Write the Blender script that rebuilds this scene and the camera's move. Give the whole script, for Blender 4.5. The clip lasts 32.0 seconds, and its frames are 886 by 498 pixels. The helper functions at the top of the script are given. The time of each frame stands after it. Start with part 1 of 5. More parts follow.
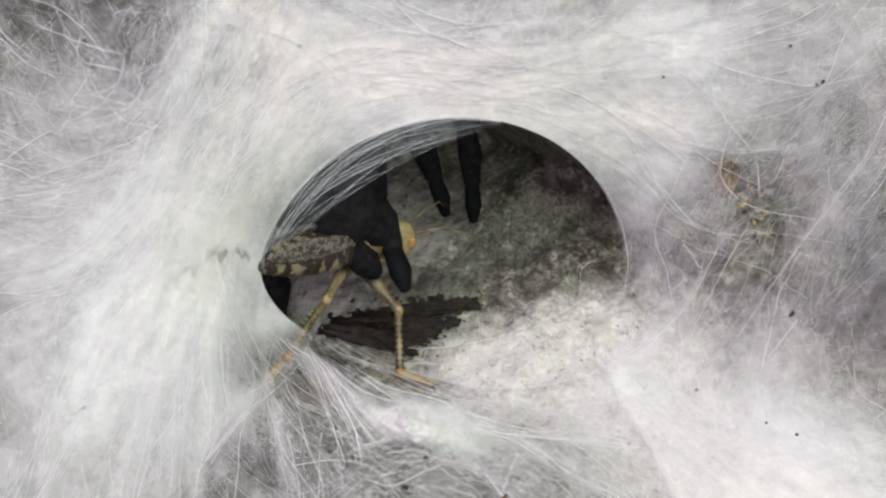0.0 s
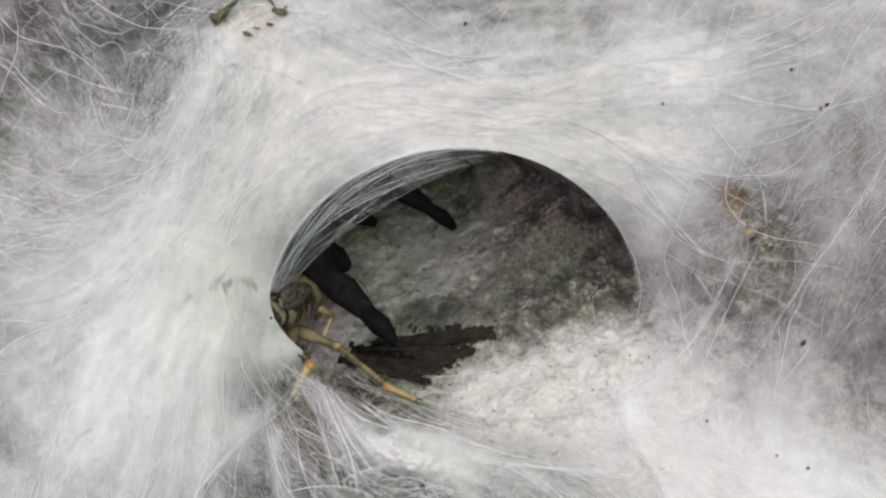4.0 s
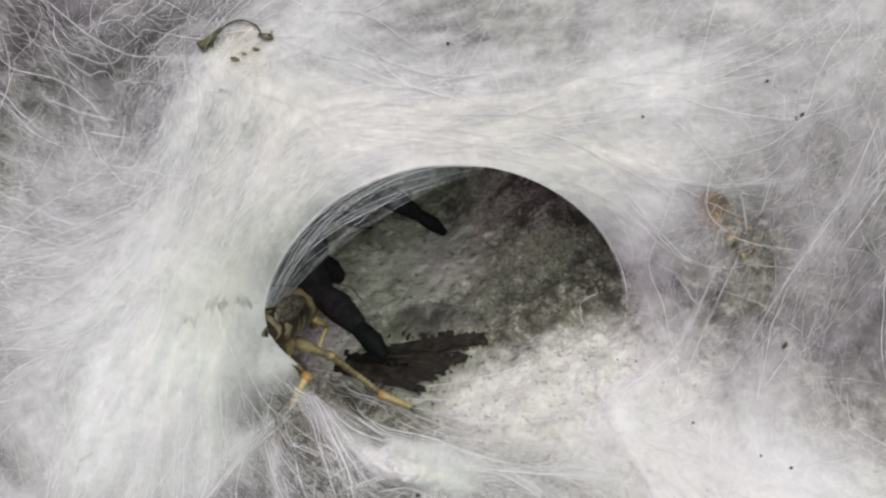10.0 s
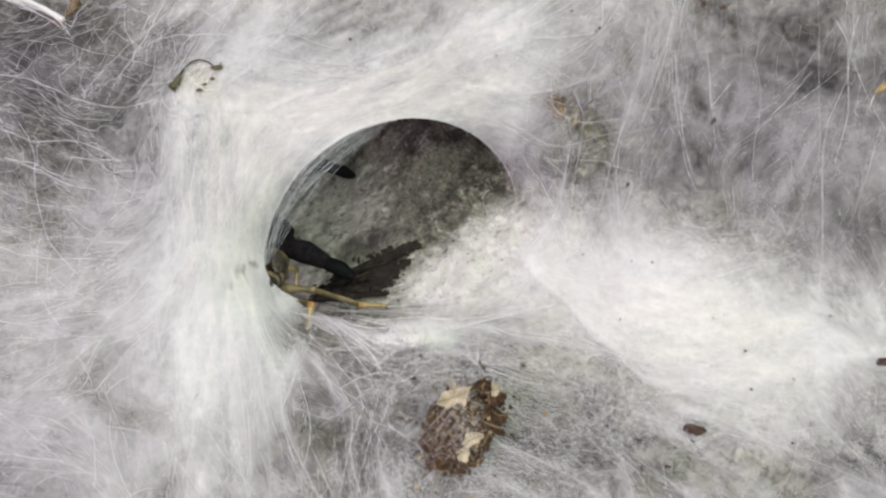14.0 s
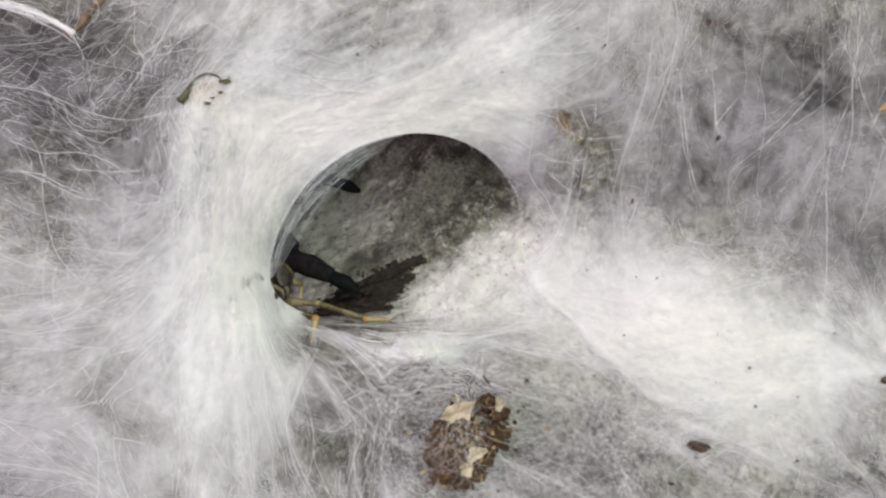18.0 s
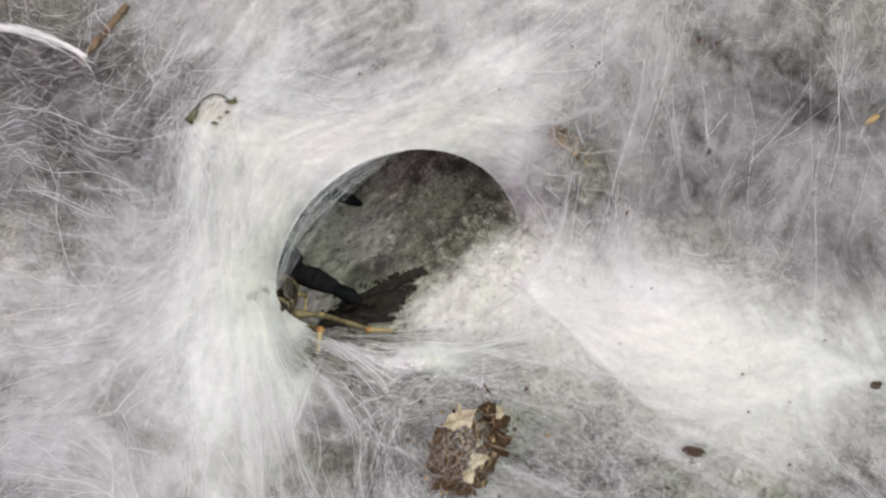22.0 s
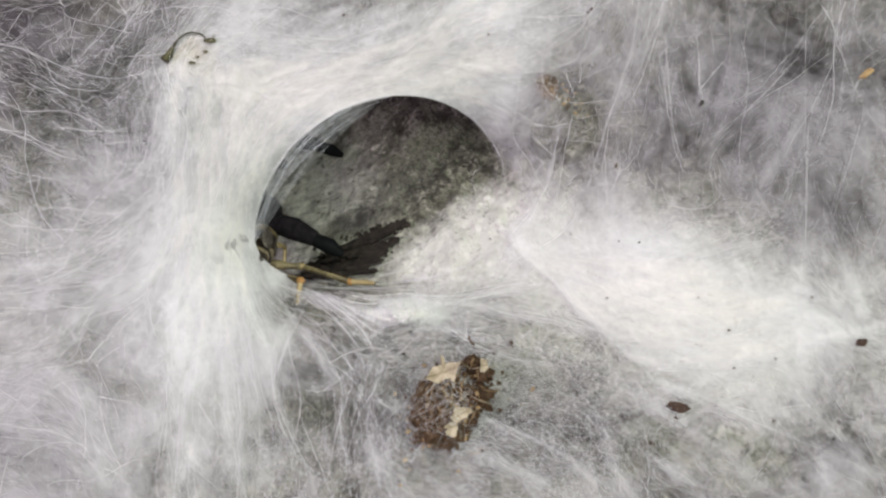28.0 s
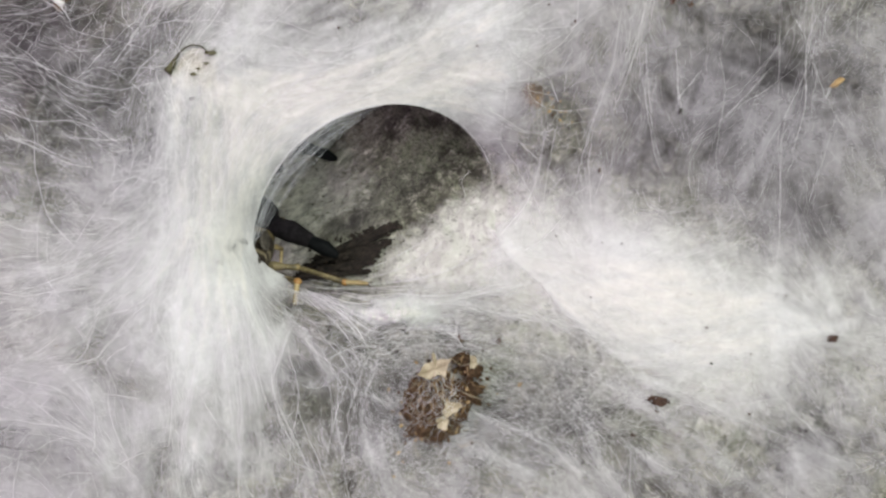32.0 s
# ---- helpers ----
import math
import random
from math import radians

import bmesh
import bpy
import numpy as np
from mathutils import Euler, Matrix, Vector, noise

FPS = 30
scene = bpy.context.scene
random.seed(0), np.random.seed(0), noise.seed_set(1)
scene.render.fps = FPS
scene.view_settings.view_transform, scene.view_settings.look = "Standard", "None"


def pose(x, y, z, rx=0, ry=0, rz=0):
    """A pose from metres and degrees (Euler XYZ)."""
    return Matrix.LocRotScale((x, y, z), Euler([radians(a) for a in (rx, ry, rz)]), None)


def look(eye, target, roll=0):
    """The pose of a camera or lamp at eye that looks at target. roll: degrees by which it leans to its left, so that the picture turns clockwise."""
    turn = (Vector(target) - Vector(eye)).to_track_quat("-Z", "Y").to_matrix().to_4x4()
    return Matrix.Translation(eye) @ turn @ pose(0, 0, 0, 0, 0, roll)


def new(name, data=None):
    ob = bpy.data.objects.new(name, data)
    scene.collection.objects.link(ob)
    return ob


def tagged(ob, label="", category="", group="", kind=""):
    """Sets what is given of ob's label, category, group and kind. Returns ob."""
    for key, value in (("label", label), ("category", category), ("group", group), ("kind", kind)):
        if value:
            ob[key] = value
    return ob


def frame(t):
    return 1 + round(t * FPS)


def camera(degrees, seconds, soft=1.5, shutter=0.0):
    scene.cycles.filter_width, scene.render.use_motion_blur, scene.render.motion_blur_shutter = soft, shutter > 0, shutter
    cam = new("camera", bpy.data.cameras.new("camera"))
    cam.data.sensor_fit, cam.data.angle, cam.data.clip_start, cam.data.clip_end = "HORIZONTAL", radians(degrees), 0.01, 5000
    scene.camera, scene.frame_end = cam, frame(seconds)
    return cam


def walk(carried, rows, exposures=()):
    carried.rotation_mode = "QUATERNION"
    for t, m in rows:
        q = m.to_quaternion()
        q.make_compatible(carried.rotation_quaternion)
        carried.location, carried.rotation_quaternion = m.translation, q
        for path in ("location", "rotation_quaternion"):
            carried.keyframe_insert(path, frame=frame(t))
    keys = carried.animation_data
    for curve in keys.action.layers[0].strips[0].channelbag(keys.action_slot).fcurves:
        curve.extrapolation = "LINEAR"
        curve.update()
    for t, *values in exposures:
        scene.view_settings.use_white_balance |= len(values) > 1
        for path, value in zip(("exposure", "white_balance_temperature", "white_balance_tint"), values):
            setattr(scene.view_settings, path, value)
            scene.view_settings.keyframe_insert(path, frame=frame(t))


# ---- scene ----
# camera and its path
PATH = [
    (0, 0.00164, -0.09219, 0.17676, 63.087, -13.273, 13.563),
    (0.5, 0.00882, -0.09213, 0.17130, 65.672, -13.915, 15.887),
    (1, 0.00880, -0.08994, 0.17135, 65.332, -12.943, 16.265),
    (1.5, 0.00856, -0.09351, 0.17511, 64.959, -12.446, 16.877),
    (2, 0.00928, -0.09348, 0.17437, 65.573, -12.213, 17.741),
    (2.5, 0.00995, -0.09282, 0.17685, 65.511, -11.679, 17.939),
    (4.5, 0.01052, -0.09050, 0.17893, 63.900, -10.489, 18.010),
    (5, 0.01006, -0.09032, 0.17854, 63.802, -10.456, 17.710),
    (5.5, 0.00963, -0.09114, 0.18006, 63.708, -10.281, 17.590),
    (6, 0.00899, -0.09126, 0.17969, 63.686, -9.932, 17.618),
    (6.5, 0.00891, -0.09165, 0.17989, 63.460, -9.679, 17.759),
    (7, 0.00928, -0.09144, 0.18078, 63.371, -9.490, 17.877),
    (7.5, 0.00950, -0.09174, 0.18087, 63.390, -9.484, 18.014),
    (8, 0.00934, -0.09159, 0.18082, 63.344, -9.593, 17.939),
    (8.5, 0.00994, -0.09118, 0.18059, 63.266, -9.784, 18.020),
    (9, 0.00998, -0.09283, 0.18160, 63.292, -9.723, 17.967),
    (9.5, 0.01049, -0.09238, 0.18163, 63.381, -9.525, 17.644),
    (10, 0.01084, -0.09152, 0.18322, 63.415, -9.390, 17.204),
    (10.5, 0.01017, -0.09381, 0.18368, 63.327, -9.287, 17.322),
    (11, 0.01136, -0.09301, 0.18547, 63.057, -9.394, 16.593),
    (11.5, 0.01225, -0.10686, 0.19186, 62.620, -8.354, 14.379),
    (12, 0.00277, -0.12331, 0.20424, 61.620, -1.139, 8.134),
    (12.5, 0.00641, -0.12746, 0.19954, 60.556, -0.543, 5.004),
    (13, 0.00219, -0.12657, 0.19786, 59.169, 0.069, 0.673),
    (13.5, 0.00087, -0.12860, 0.19923, 59.346, 0.035, -0.181),
    (14, 0.00003, -0.13001, 0.19998, 59.991, -0.000, -0.001),
    (14.5, -0.00035, -0.12993, 0.19957, 60.369, 0.159, 0.434),
    (16.5, -0.00043, -0.13003, 0.19933, 60.502, -0.196, 0.483),
    (17, -0.00058, -0.13062, 0.20004, 60.665, -0.261, 0.383),
    (17.5, -0.00068, -0.13057, 0.19996, 60.862, -0.291, 0.300),
    (18, -0.00057, -0.13053, 0.19982, 61.098, -0.349, 0.303),
    (18.5, -0.00057, -0.13150, 0.20056, 61.399, -0.386, 0.324),
    (19, -0.00053, -0.13150, 0.20114, 61.758, -0.365, 0.112),
    (19.5, -0.00075, -0.13173, 0.20026, 62.016, -0.471, 0.210),
    (20, -0.00107, -0.13280, 0.20081, 62.013, -0.540, 0.383),
    (20.5, -0.00079, -0.13315, 0.20111, 62.440, -0.182, 0.407),
    (21, 0.00075, -0.13484, 0.20517, 62.570, 0.755, 0.429),
    (21.5, -0.00044, -0.13346, 0.20286, 62.091, 0.750, 0.396),
    (22, -0.00076, -0.13401, 0.20271, 61.595, 0.061, 0.040),
    (22.5, -0.00108, -0.13392, 0.20175, 61.070, -0.300, -0.205),
    (23, -0.00162, -0.13426, 0.20097, 60.775, -0.606, -0.212),
    (23.5, -0.00210, -0.13424, 0.20051, 60.563, -0.831, -0.174),
    (24, -0.00216, -0.13404, 0.20019, 60.504, -0.916, -0.323),
    (24.5, -0.00187, -0.13266, 0.19942, 60.105, -1.015, -0.625),
    (25, -0.00240, -0.13262, 0.19919, 59.801, -1.317, -0.773),
    (25.5, -0.00234, -0.13235, 0.19912, 59.651, -1.379, -0.850),
    (27.5, -0.00249, -0.13228, 0.19901, 59.505, -1.418, -1.003),
    (28, -0.00226, -0.13179, 0.19887, 59.229, -1.406, -0.980),
    (28.5, -0.00226, -0.13149, 0.19840, 59.017, -1.444, -1.117),
    (29, -0.00218, -0.13206, 0.19872, 58.964, -1.464, -0.994),
    (29.5, -0.00227, -0.13254, 0.19900, 59.097, -1.491, -0.889),
    (30, -0.00233, -0.13254, 0.19899, 59.209, -1.525, -0.788),
    (30.5, -0.00246, -0.13267, 0.19908, 59.307, -1.553, -0.833),
    (31, -0.00272, -0.13263, 0.19862, 59.583, -1.789, -1.043),
    (31.5, -0.00271, -0.13291, 0.19985, 59.640, -1.985, -1.419),
    (32, -0.00262, -0.13702, 0.20315, 58.998, -1.616, -1.621),
]
cam = camera(54, 32.0, soft=2.4)
walk(cam, [(t, pose(x, y, z, rx, ry, rz)) for t, x, y, z, rx, ry, rz in PATH],
     exposures=[(0, -0.25, 6400, 8), (1, -0.25, 6400, 8), (2, -0.53, 6400, 8), (2.5, -0.43, 6400, 8), (5, -0.33, 6400, 8), (11, -0.35, 6400, 8), (11.5, -0.41, 6450, 10), (12, -0.56, 6450, 10), (12.5, -0.36, 6450, 10), (13, -0.16, 6450, 8), (14, -0.24, 6450, 8), (32, -0.26, 6450, 8)])

# light: a lamp panel above the web, and the pale room round it
world = bpy.data.worlds.new("room_light")
scene.world = world
world.use_nodes = True
world.node_tree.nodes["Background"].inputs[0].default_value = (0.95, 0.945, 0.97, 1)
world.node_tree.nodes["Background"].inputs[1].default_value = 0.29
lamp_data = bpy.data.lights.new("terrarium_lamp", "AREA")
lamp_data.energy, lamp_data.size, lamp_data.color = 2.95, 0.26, (0.975, 1.0, 0.90)
lamp = new("terrarium_lamp", lamp_data)
lamp.matrix_world = look((0.10, -0.33, 0.46), (0.0, 0.0, 0.12))
# unseen lavender lamp, added to tint the left of the web
left_tint_data = bpy.data.lights.new("left_tint_lamp", "AREA")
left_tint_data.energy, left_tint_data.size, left_tint_data.color = 0.71, 0.16, (0.95, 0.62, 1.0)
left_tint_lamp = new("left_tint_lamp", left_tint_data)
left_tint_lamp.matrix_world = look((-0.24, -0.24, 0.30), (-0.10, 0.0, 0.14))

# ---- the plan of the web ----
# (a, b): tenths of a millimetre to the side and down along the sloping web, seen square on; depth in web units of 0.15 m.
UNIT, TILT = 0.15, radians(30)
ORIGIN = Vector((0, -0.13, 0.2))
SIDE, DOWN, INTO = Vector((1, 0, 0)), Vector((0, -math.sin(TILT), -math.cos(TILT))), Vector((0, math.cos(TILT), -math.sin(TILT)))


def place(x, y, z):
    """World position of a point of the web's own frame."""
    return ORIGIN + UNIT * (x * SIDE + y * DOWN + z * INTO)


def bell(x, y, cx, cy, rx, ry=None):
    return np.exp(-((x - cx) / rx) ** 2 - ((y - cy) / (ry or rx)) ** 2)


def smooth(lo, hi, v):
    t = np.clip((v - lo) / (hi - lo), 0, 1)
    return t * t * (3 - 2 * t)


def sheet_depth(x, y):
    """The outer silk sheet: a slope with a funnel pressed into it."""
    return 0.92 + 0.13 * x + 0.13 * bell(x, y, 0.09, -0.04, 0.156) - 0.075 * bell(x, y, -0.40, 0.22, 0.22) + 0.03 * bell(x, y, -0.16, -0.1, 0.1)


def rim(angle):
    """Mouth of the funnel in the plan (u, v), a skewed oval, flatter below."""
    c, s = np.cos(angle), np.sin(angle)
    u = 222 * c
    v = -0.18 * u + np.where(s < 0, 206, 118) * s
    return (690 + u - 784) / 1539, (420 + v - 441) / 1539


def mouth(u, v):
    """Below 1 inside the mouth of the funnel."""
    p = (u * 1539 + 784 - 690) / 222
    q = v * 1539 + 441 - 420 + 0.18 * 222 * p
    return np.hypot(p, np.where(q < 0, q / 206, q / 118))


def lip(u, v):
    """How far the sheet is drawn inwards at the mouth."""
    m = mouth(u, v)
    deep = 0.10 * bell(u, v, -0.21, 0.05, 0.10) + 0.045 * bell(u, v, 0.07, -0.09, 0.07) + 0.06 * bell(u, v, -0.06, 0.09, 0.08)
    return deep * np.exp(-np.maximum(m - 1, 0) / 0.22)


def on_sheet(u, v):
    """Depth of the outer sheet along the plan direction (u, v)."""
    z = np.full(np.shape(u), 0.95)
    for _ in range(6):
        z = sheet_depth(u * z, v * z) + lip(u, v) + 0.05 * bell(u, v, -0.157, 0.088, 0.040)
    return z


def ground_depth(x, y):
    """Soil and bark behind the silk, with the burrow's floor and back wall."""
    floor = 1.12 - 0.85 * y - 0.35 * x + 0.5 * np.maximum(0, -(x + 0.03)) ** 1.3
    under = sheet_depth(x, y) + 0.014
    h = np.clip(0.5 + 0.5 * (floor - under) / 0.03, 0, 1)
    floor = under * (1 - h) + floor * h + 0.03 * h * (1 - h)
    floor = floor + 0.06 * bell(x, y, -0.16, -0.13, 0.11)
    u, v = x / 1.1, y / 1.1
    m = mouth(u * 1.02, v * 1.02)
    hollow = 1 - smooth(0.9, 1.35, np.hypot((x + 0.16) / 0.23, (y + 0.04) / 0.17))
    hollow = np.maximum(hollow, 1 - smooth(0.92, 1.22, m))
    outer = sheet_depth(x, y) + 0.075 + 0.5 * hollow
    k = 0.02
    h = np.clip(0.5 + 0.5 * (outer - floor) / k, 0, 1)
    return outer * (1 - h) + floor * h - k * h * (1 - h)

# ---- materials ----
def material(name):
    m = bpy.data.materials.new(name)
    m.use_nodes = True
    m.node_tree.nodes.clear()
    return m, m.node_tree


def node(tree, kind, inputs=None, **settings):
    n = tree.nodes.new(kind)
    for key, value in settings.items():
        setattr(n, key, value)
    for key, value in (inputs or {}).items():
        if isinstance(value, bpy.types.NodeSocket):
            tree.links.new(value, n.inputs[key])
        else:
            n.inputs[key].default_value = value
    return n


def calc(tree, op, a, b=0.0, c=0.0, clamp=False):
    n = node(tree, "ShaderNodeMath", {0: a, 1: b, 2: c}, operation=op)
    n.use_clamp = clamp
    return n.outputs[0]


def grains(tree, where, scale, detail=4.0, rough=0.6, warp=0.0):
    return node(tree, "ShaderNodeTexNoise", {"Vector": where, "Scale": scale, "Detail": detail, "Roughness": rough, "Distortion": warp}).outputs[0]


def span(tree, value, lo, hi, to_lo=0.0, to_hi=1.0):
    n = node(tree, "ShaderNodeMapRange", {0: value, 1: lo, 2: hi, 3: to_lo, 4: to_hi})
    n.interpolation_type = "SMOOTHSTEP"
    return n.outputs[0]


def blend(tree, fac, a, b):
    n = node(tree, "ShaderNodeMix", data_type="RGBA")
    for key, value in ((0, fac), (6, a), (7, b)):
        if isinstance(value, bpy.types.NodeSocket):
            tree.links.new(value, n.inputs[key])
        else:
            n.inputs[key].default_value = value
    return n.outputs[2]


def finish(tree, shader, bump=None, strength=0.3, distance=0.0005):
    out = node(tree, "ShaderNodeOutputMaterial")
    tree.links.new(shader.outputs[0], out.inputs[0])
    if bump is not None:
        n = node(tree, "ShaderNodeBump", {"Height": bump, "Strength": strength, "Distance": distance})
        tree.links.new(n.outputs[0], shader.inputs["Normal"])


def surface(name, dark, light, scale, rough=0.7, bump=0.4, distance=0.0004, metallic=0.0, coat=0.0, fine=6.0, shine=0.4):
    """A mottled surface of two colours at two scales."""
    m, t = material(name)
    pos = node(t, "ShaderNodeTexCoord").outputs["Object"]
    big, small = grains(t, pos, scale, 3), grains(t, pos, scale * fine, 5, 0.7)
    mix = calc(t, "ADD", calc(t, "MULTIPLY", big, 0.6), calc(t, "MULTIPLY", small, 0.4))
    colour = blend(t, span(t, mix, 0.36, 0.64), (*dark, 1), (*light, 1))
    s = node(t, "ShaderNodeBsdfPrincipled", {"Base Color": colour, "Roughness": rough, "Specular IOR Level": shine, "Metallic": metallic, "Coat Weight": coat})
    finish(t, s, small, bump, distance)
    return m


def filaments(t, where, scale, width, turn, stretch=5.0, warp=0.6):
    """Thin wandering lines: the level lines of a stretched noise."""
    mapped = node(t, "ShaderNodeMapping", {"Vector": where, "Rotation": (0, 0, turn), "Scale": (1.0, stretch, 1.0)}, vector_type="TEXTURE").outputs[0]
    n = grains(t, mapped, scale, 2.0, 0.55, warp)
    return span(t, calc(t, "ABSOLUTE", calc(t, "SUBTRACT", n, 0.5)), 0.0, width, 1.0, 0.0)


def silk_sheet(name, strands=((16.0, 0.012, 0.25, 6.0), (22.0, 0.012, 2.0, 6.0), (30.0, 0.016, 1.1, 5.0), (40.0, 0.02, 2.7, 5.0)), gain=0.05, tint=(0.886, 0.892, 0.896), thin=(0.79, 0.775, 0.806)):
    """A veil of silk. Its density comes from the sheet; fibres and clots break it up."""
    m, t = material(name)
    plan = node(t, "ShaderNodeAttribute", attribute_name="plan").outputs["Vector"]
    dense = node(t, "ShaderNodeAttribute", attribute_name="silk").outputs["Fac"]
    lines = None
    for scale, width, turn, stretch in strands:
        one = filaments(t, plan, scale, width, turn, stretch)
        lines = one if lines is None else calc(t, "ADD", calc(t, "MULTIPLY", lines, 0.8), one)
    cloud = span(t, grains(t, plan, 7.0, 6.0, 0.68, 0.8), 0.30, 0.70, -0.17, 0.17)
    drift = span(t, grains(t, plan, 2.6, 3.0, 0.6, 1.0), 0.32, 0.68, -0.15, 0.15)
    cloud = calc(t, "MULTIPLY", calc(t, "ADD", cloud, drift), span(t, dense, 0.5, 0.95, 1.0, 0.4))
    fuzz = span(t, grains(t, plan, 70.0, 4.0, 0.8), 0.30, 0.70, -0.055, 0.055)
    body = calc(t, "ADD", calc(t, "ADD", dense, cloud), fuzz)
    body = calc(t, "ADD", body, calc(t, "MULTIPLY", lines, gain))
    alpha = calc(t, "MULTIPLY", calc(t, "MINIMUM", calc(t, "MAXIMUM", body, 0.0), 0.985), span(t, dense, 0.0, 0.14))
    hue = blend(t, span(t, dense, 0.22, 0.60), (*thin, 1), (*tint, 1))
    hue = blend(t, span(t, dense, 0.64, 0.86), hue, (0.93, 0.915, 0.885, 1))
    back = node(t, "ShaderNodeBsdfTranslucent", {"Color": hue})
    face = node(t, "ShaderNodeBsdfDiffuse", {"Color": hue, "Roughness": 0.6})
    relief = node(t, "ShaderNodeBump", {"Height": body, "Strength": 0.22, "Distance": 0.0006}).outputs[0]
    for s in (back, face):
        t.links.new(relief, s.inputs["Normal"])
    silk = node(t, "ShaderNodeMixShader", {0: 0.28, 1: face.outputs[0], 2: back.outputs[0]})
    clear = node(t, "ShaderNodeBsdfTransparent")
    finish(t, node(t, "ShaderNodeMixShader", {0: alpha, 1: clear.outputs[0], 2: silk.outputs[0]}))
    return m


def thread_material(name, tint=(0.9, 0.9, 0.92)):
    m, t = material(name)
    face = node(t, "ShaderNodeBsdfDiffuse", {"Color": (*tint, 1)})
    back = node(t, "ShaderNodeBsdfTranslucent", {"Color": (*tint, 1)})
    finish(t, node(t, "ShaderNodeMixShader", {0: 0.15, 1: face.outputs[0], 2: back.outputs[0]}))
    return m


def ground_material():
    """Grey-green bark and soil, coated with matted silk where the sheet says so."""
    m, t = material("silk_covered_soil")
    plan = node(t, "ShaderNodeAttribute", attribute_name="plan").outputs["Vector"]
    coat = node(t, "ShaderNodeAttribute", attribute_name="silk").outputs["Fac"]
    pos = node(t, "ShaderNodeTexCoord").outputs["Object"]
    big, mid, small = grains(t, pos, 90, 4, 0.65, 0.6), grains(t, pos, 330, 5, 0.7, 0.5), grains(t, pos, 1500, 4, 0.75)
    soil = blend(t, span(t, big, 0.36, 0.62), (0.090, 0.084, 0.062, 1), (0.37, 0.375, 0.285, 1))
    soil = blend(t, span(t, mid, 0.50, 0.66, 0.0, 0.8), soil, (0.66, 0.64, 0.53, 1))
    soil = blend(t, span(t, mid, 0.44, 0.32, 0.0, 0.85), soil, (0.060, 0.052, 0.036, 1))
    soil = blend(t, span(t, small, 0.50, 0.62, 0.0, 0.75), soil, (0.022, 0.019, 0.015, 1))
    # soil is darkened in patches laid out with the ground mesh
    darkened = node(t, "ShaderNodeAttribute", attribute_name="darkened").outputs["Fac"]
    soil = blend(t, darkened, soil, blend(t, span(t, mid, 0.35, 0.65), (0.050, 0.046, 0.047, 1), (0.090, 0.083, 0.086, 1)))
    long_ways = filaments(t, plan, 11.0, 0.03, 1.85, 5.0)
    specks = span(t, grains(t, pos, 700, 3, 0.6), 0.34, 0.44, 0.85, 0.0)
    cover = calc(t, "ADD", coat, calc(t, "ADD", calc(t, "ADD", span(t, mid, 0.3, 0.7, -0.12, 0.12), span(t, small, 0.35, 0.65, -0.16, 0.16)), calc(t, "MULTIPLY", long_ways, 0.15)))
    cover = calc(t, "SUBTRACT", cover, calc(t, "MULTIPLY", specks, span(t, small, 0.45, 0.6)))
    cover = calc(t, "MULTIPLY", calc(t, "MAXIMUM", calc(t, "MINIMUM", cover, 0.97), 0.0), span(t, coat, 0.02, 0.2))
    silk = blend(t, span(t, big, 0.3, 0.7), (0.77, 0.77, 0.70, 1), (0.93, 0.935, 0.87, 1))
    s = node(t, "ShaderNodeBsdfPrincipled", {"Base Color": blend(t, cover, soil, silk), "Roughness": 0.85})
    finish(t, s, calc(t, "ADD", calc(t, "MULTIPLY", mid, 0.4), calc(t, "MULTIPLY", small, 0.6)), 0.9, 0.0014)
    return m


# ---- meshes ----
def grid_mesh(name, pts, density, plan, mat, closed=False):
    """A sheet from a rows x columns field of points, with its silk density and plan position."""
    r, c = pts.shape[:2]
    world_pts = np.array(ORIGIN) + UNIT * (pts[..., :1] * np.array(SIDE) + pts[..., 1:2] * np.array(DOWN) + pts[..., 2:] * np.array(INTO))
    i, j = np.meshgrid(np.arange(r - 1), np.arange(c if closed else c - 1), indexing="ij")
    k = (j + 1) % c
    faces = np.stack([i * c + j, (i + 1) * c + j, (i + 1) * c + k, i * c + k], -1).reshape(-1, 4)
    me = bpy.data.meshes.new(name)
    me.from_pydata(world_pts.reshape(-1, 3).tolist(), [], faces.tolist())
    me.polygons.foreach_set("use_smooth", [True] * len(faces))
    a = me.attributes.new("silk", "FLOAT", "POINT")
    a.data.foreach_set("value", density.astype(np.float32).ravel())
    p = me.attributes.new("plan", "FLOAT_VECTOR", "POINT")
    p.data.foreach_set("vector", plan.astype(np.float32).ravel())
    me.materials.append(mat)
    return new(name, me)


def wobble(x, y, scale, seed):
    """Cheap smooth noise for fields: a few crossed waves."""
    rng = np.random.RandomState(seed)
    v = np.zeros(np.shape(x))
    for k in range(7):
        a, s, p = rng.uniform(0, 2 * np.pi), scale * 1.6 ** (k / 2), rng.uniform(0, 2 * np.pi, 2)
        v += np.sin((x * np.cos(a) + y * np.sin(a)) * s + p[0] + 1.7 * np.sin((x * np.sin(a) - y * np.cos(a)) * s * 0.6 + p[1])) / 1.35 ** k
    return v / 2.6


def tenth(a, b):
    """Plan direction of a point given in tenths of a millimetre."""
    return (np.asarray(a, float) - 784) / 1539, (np.asarray(b, float) - 441) / 1539


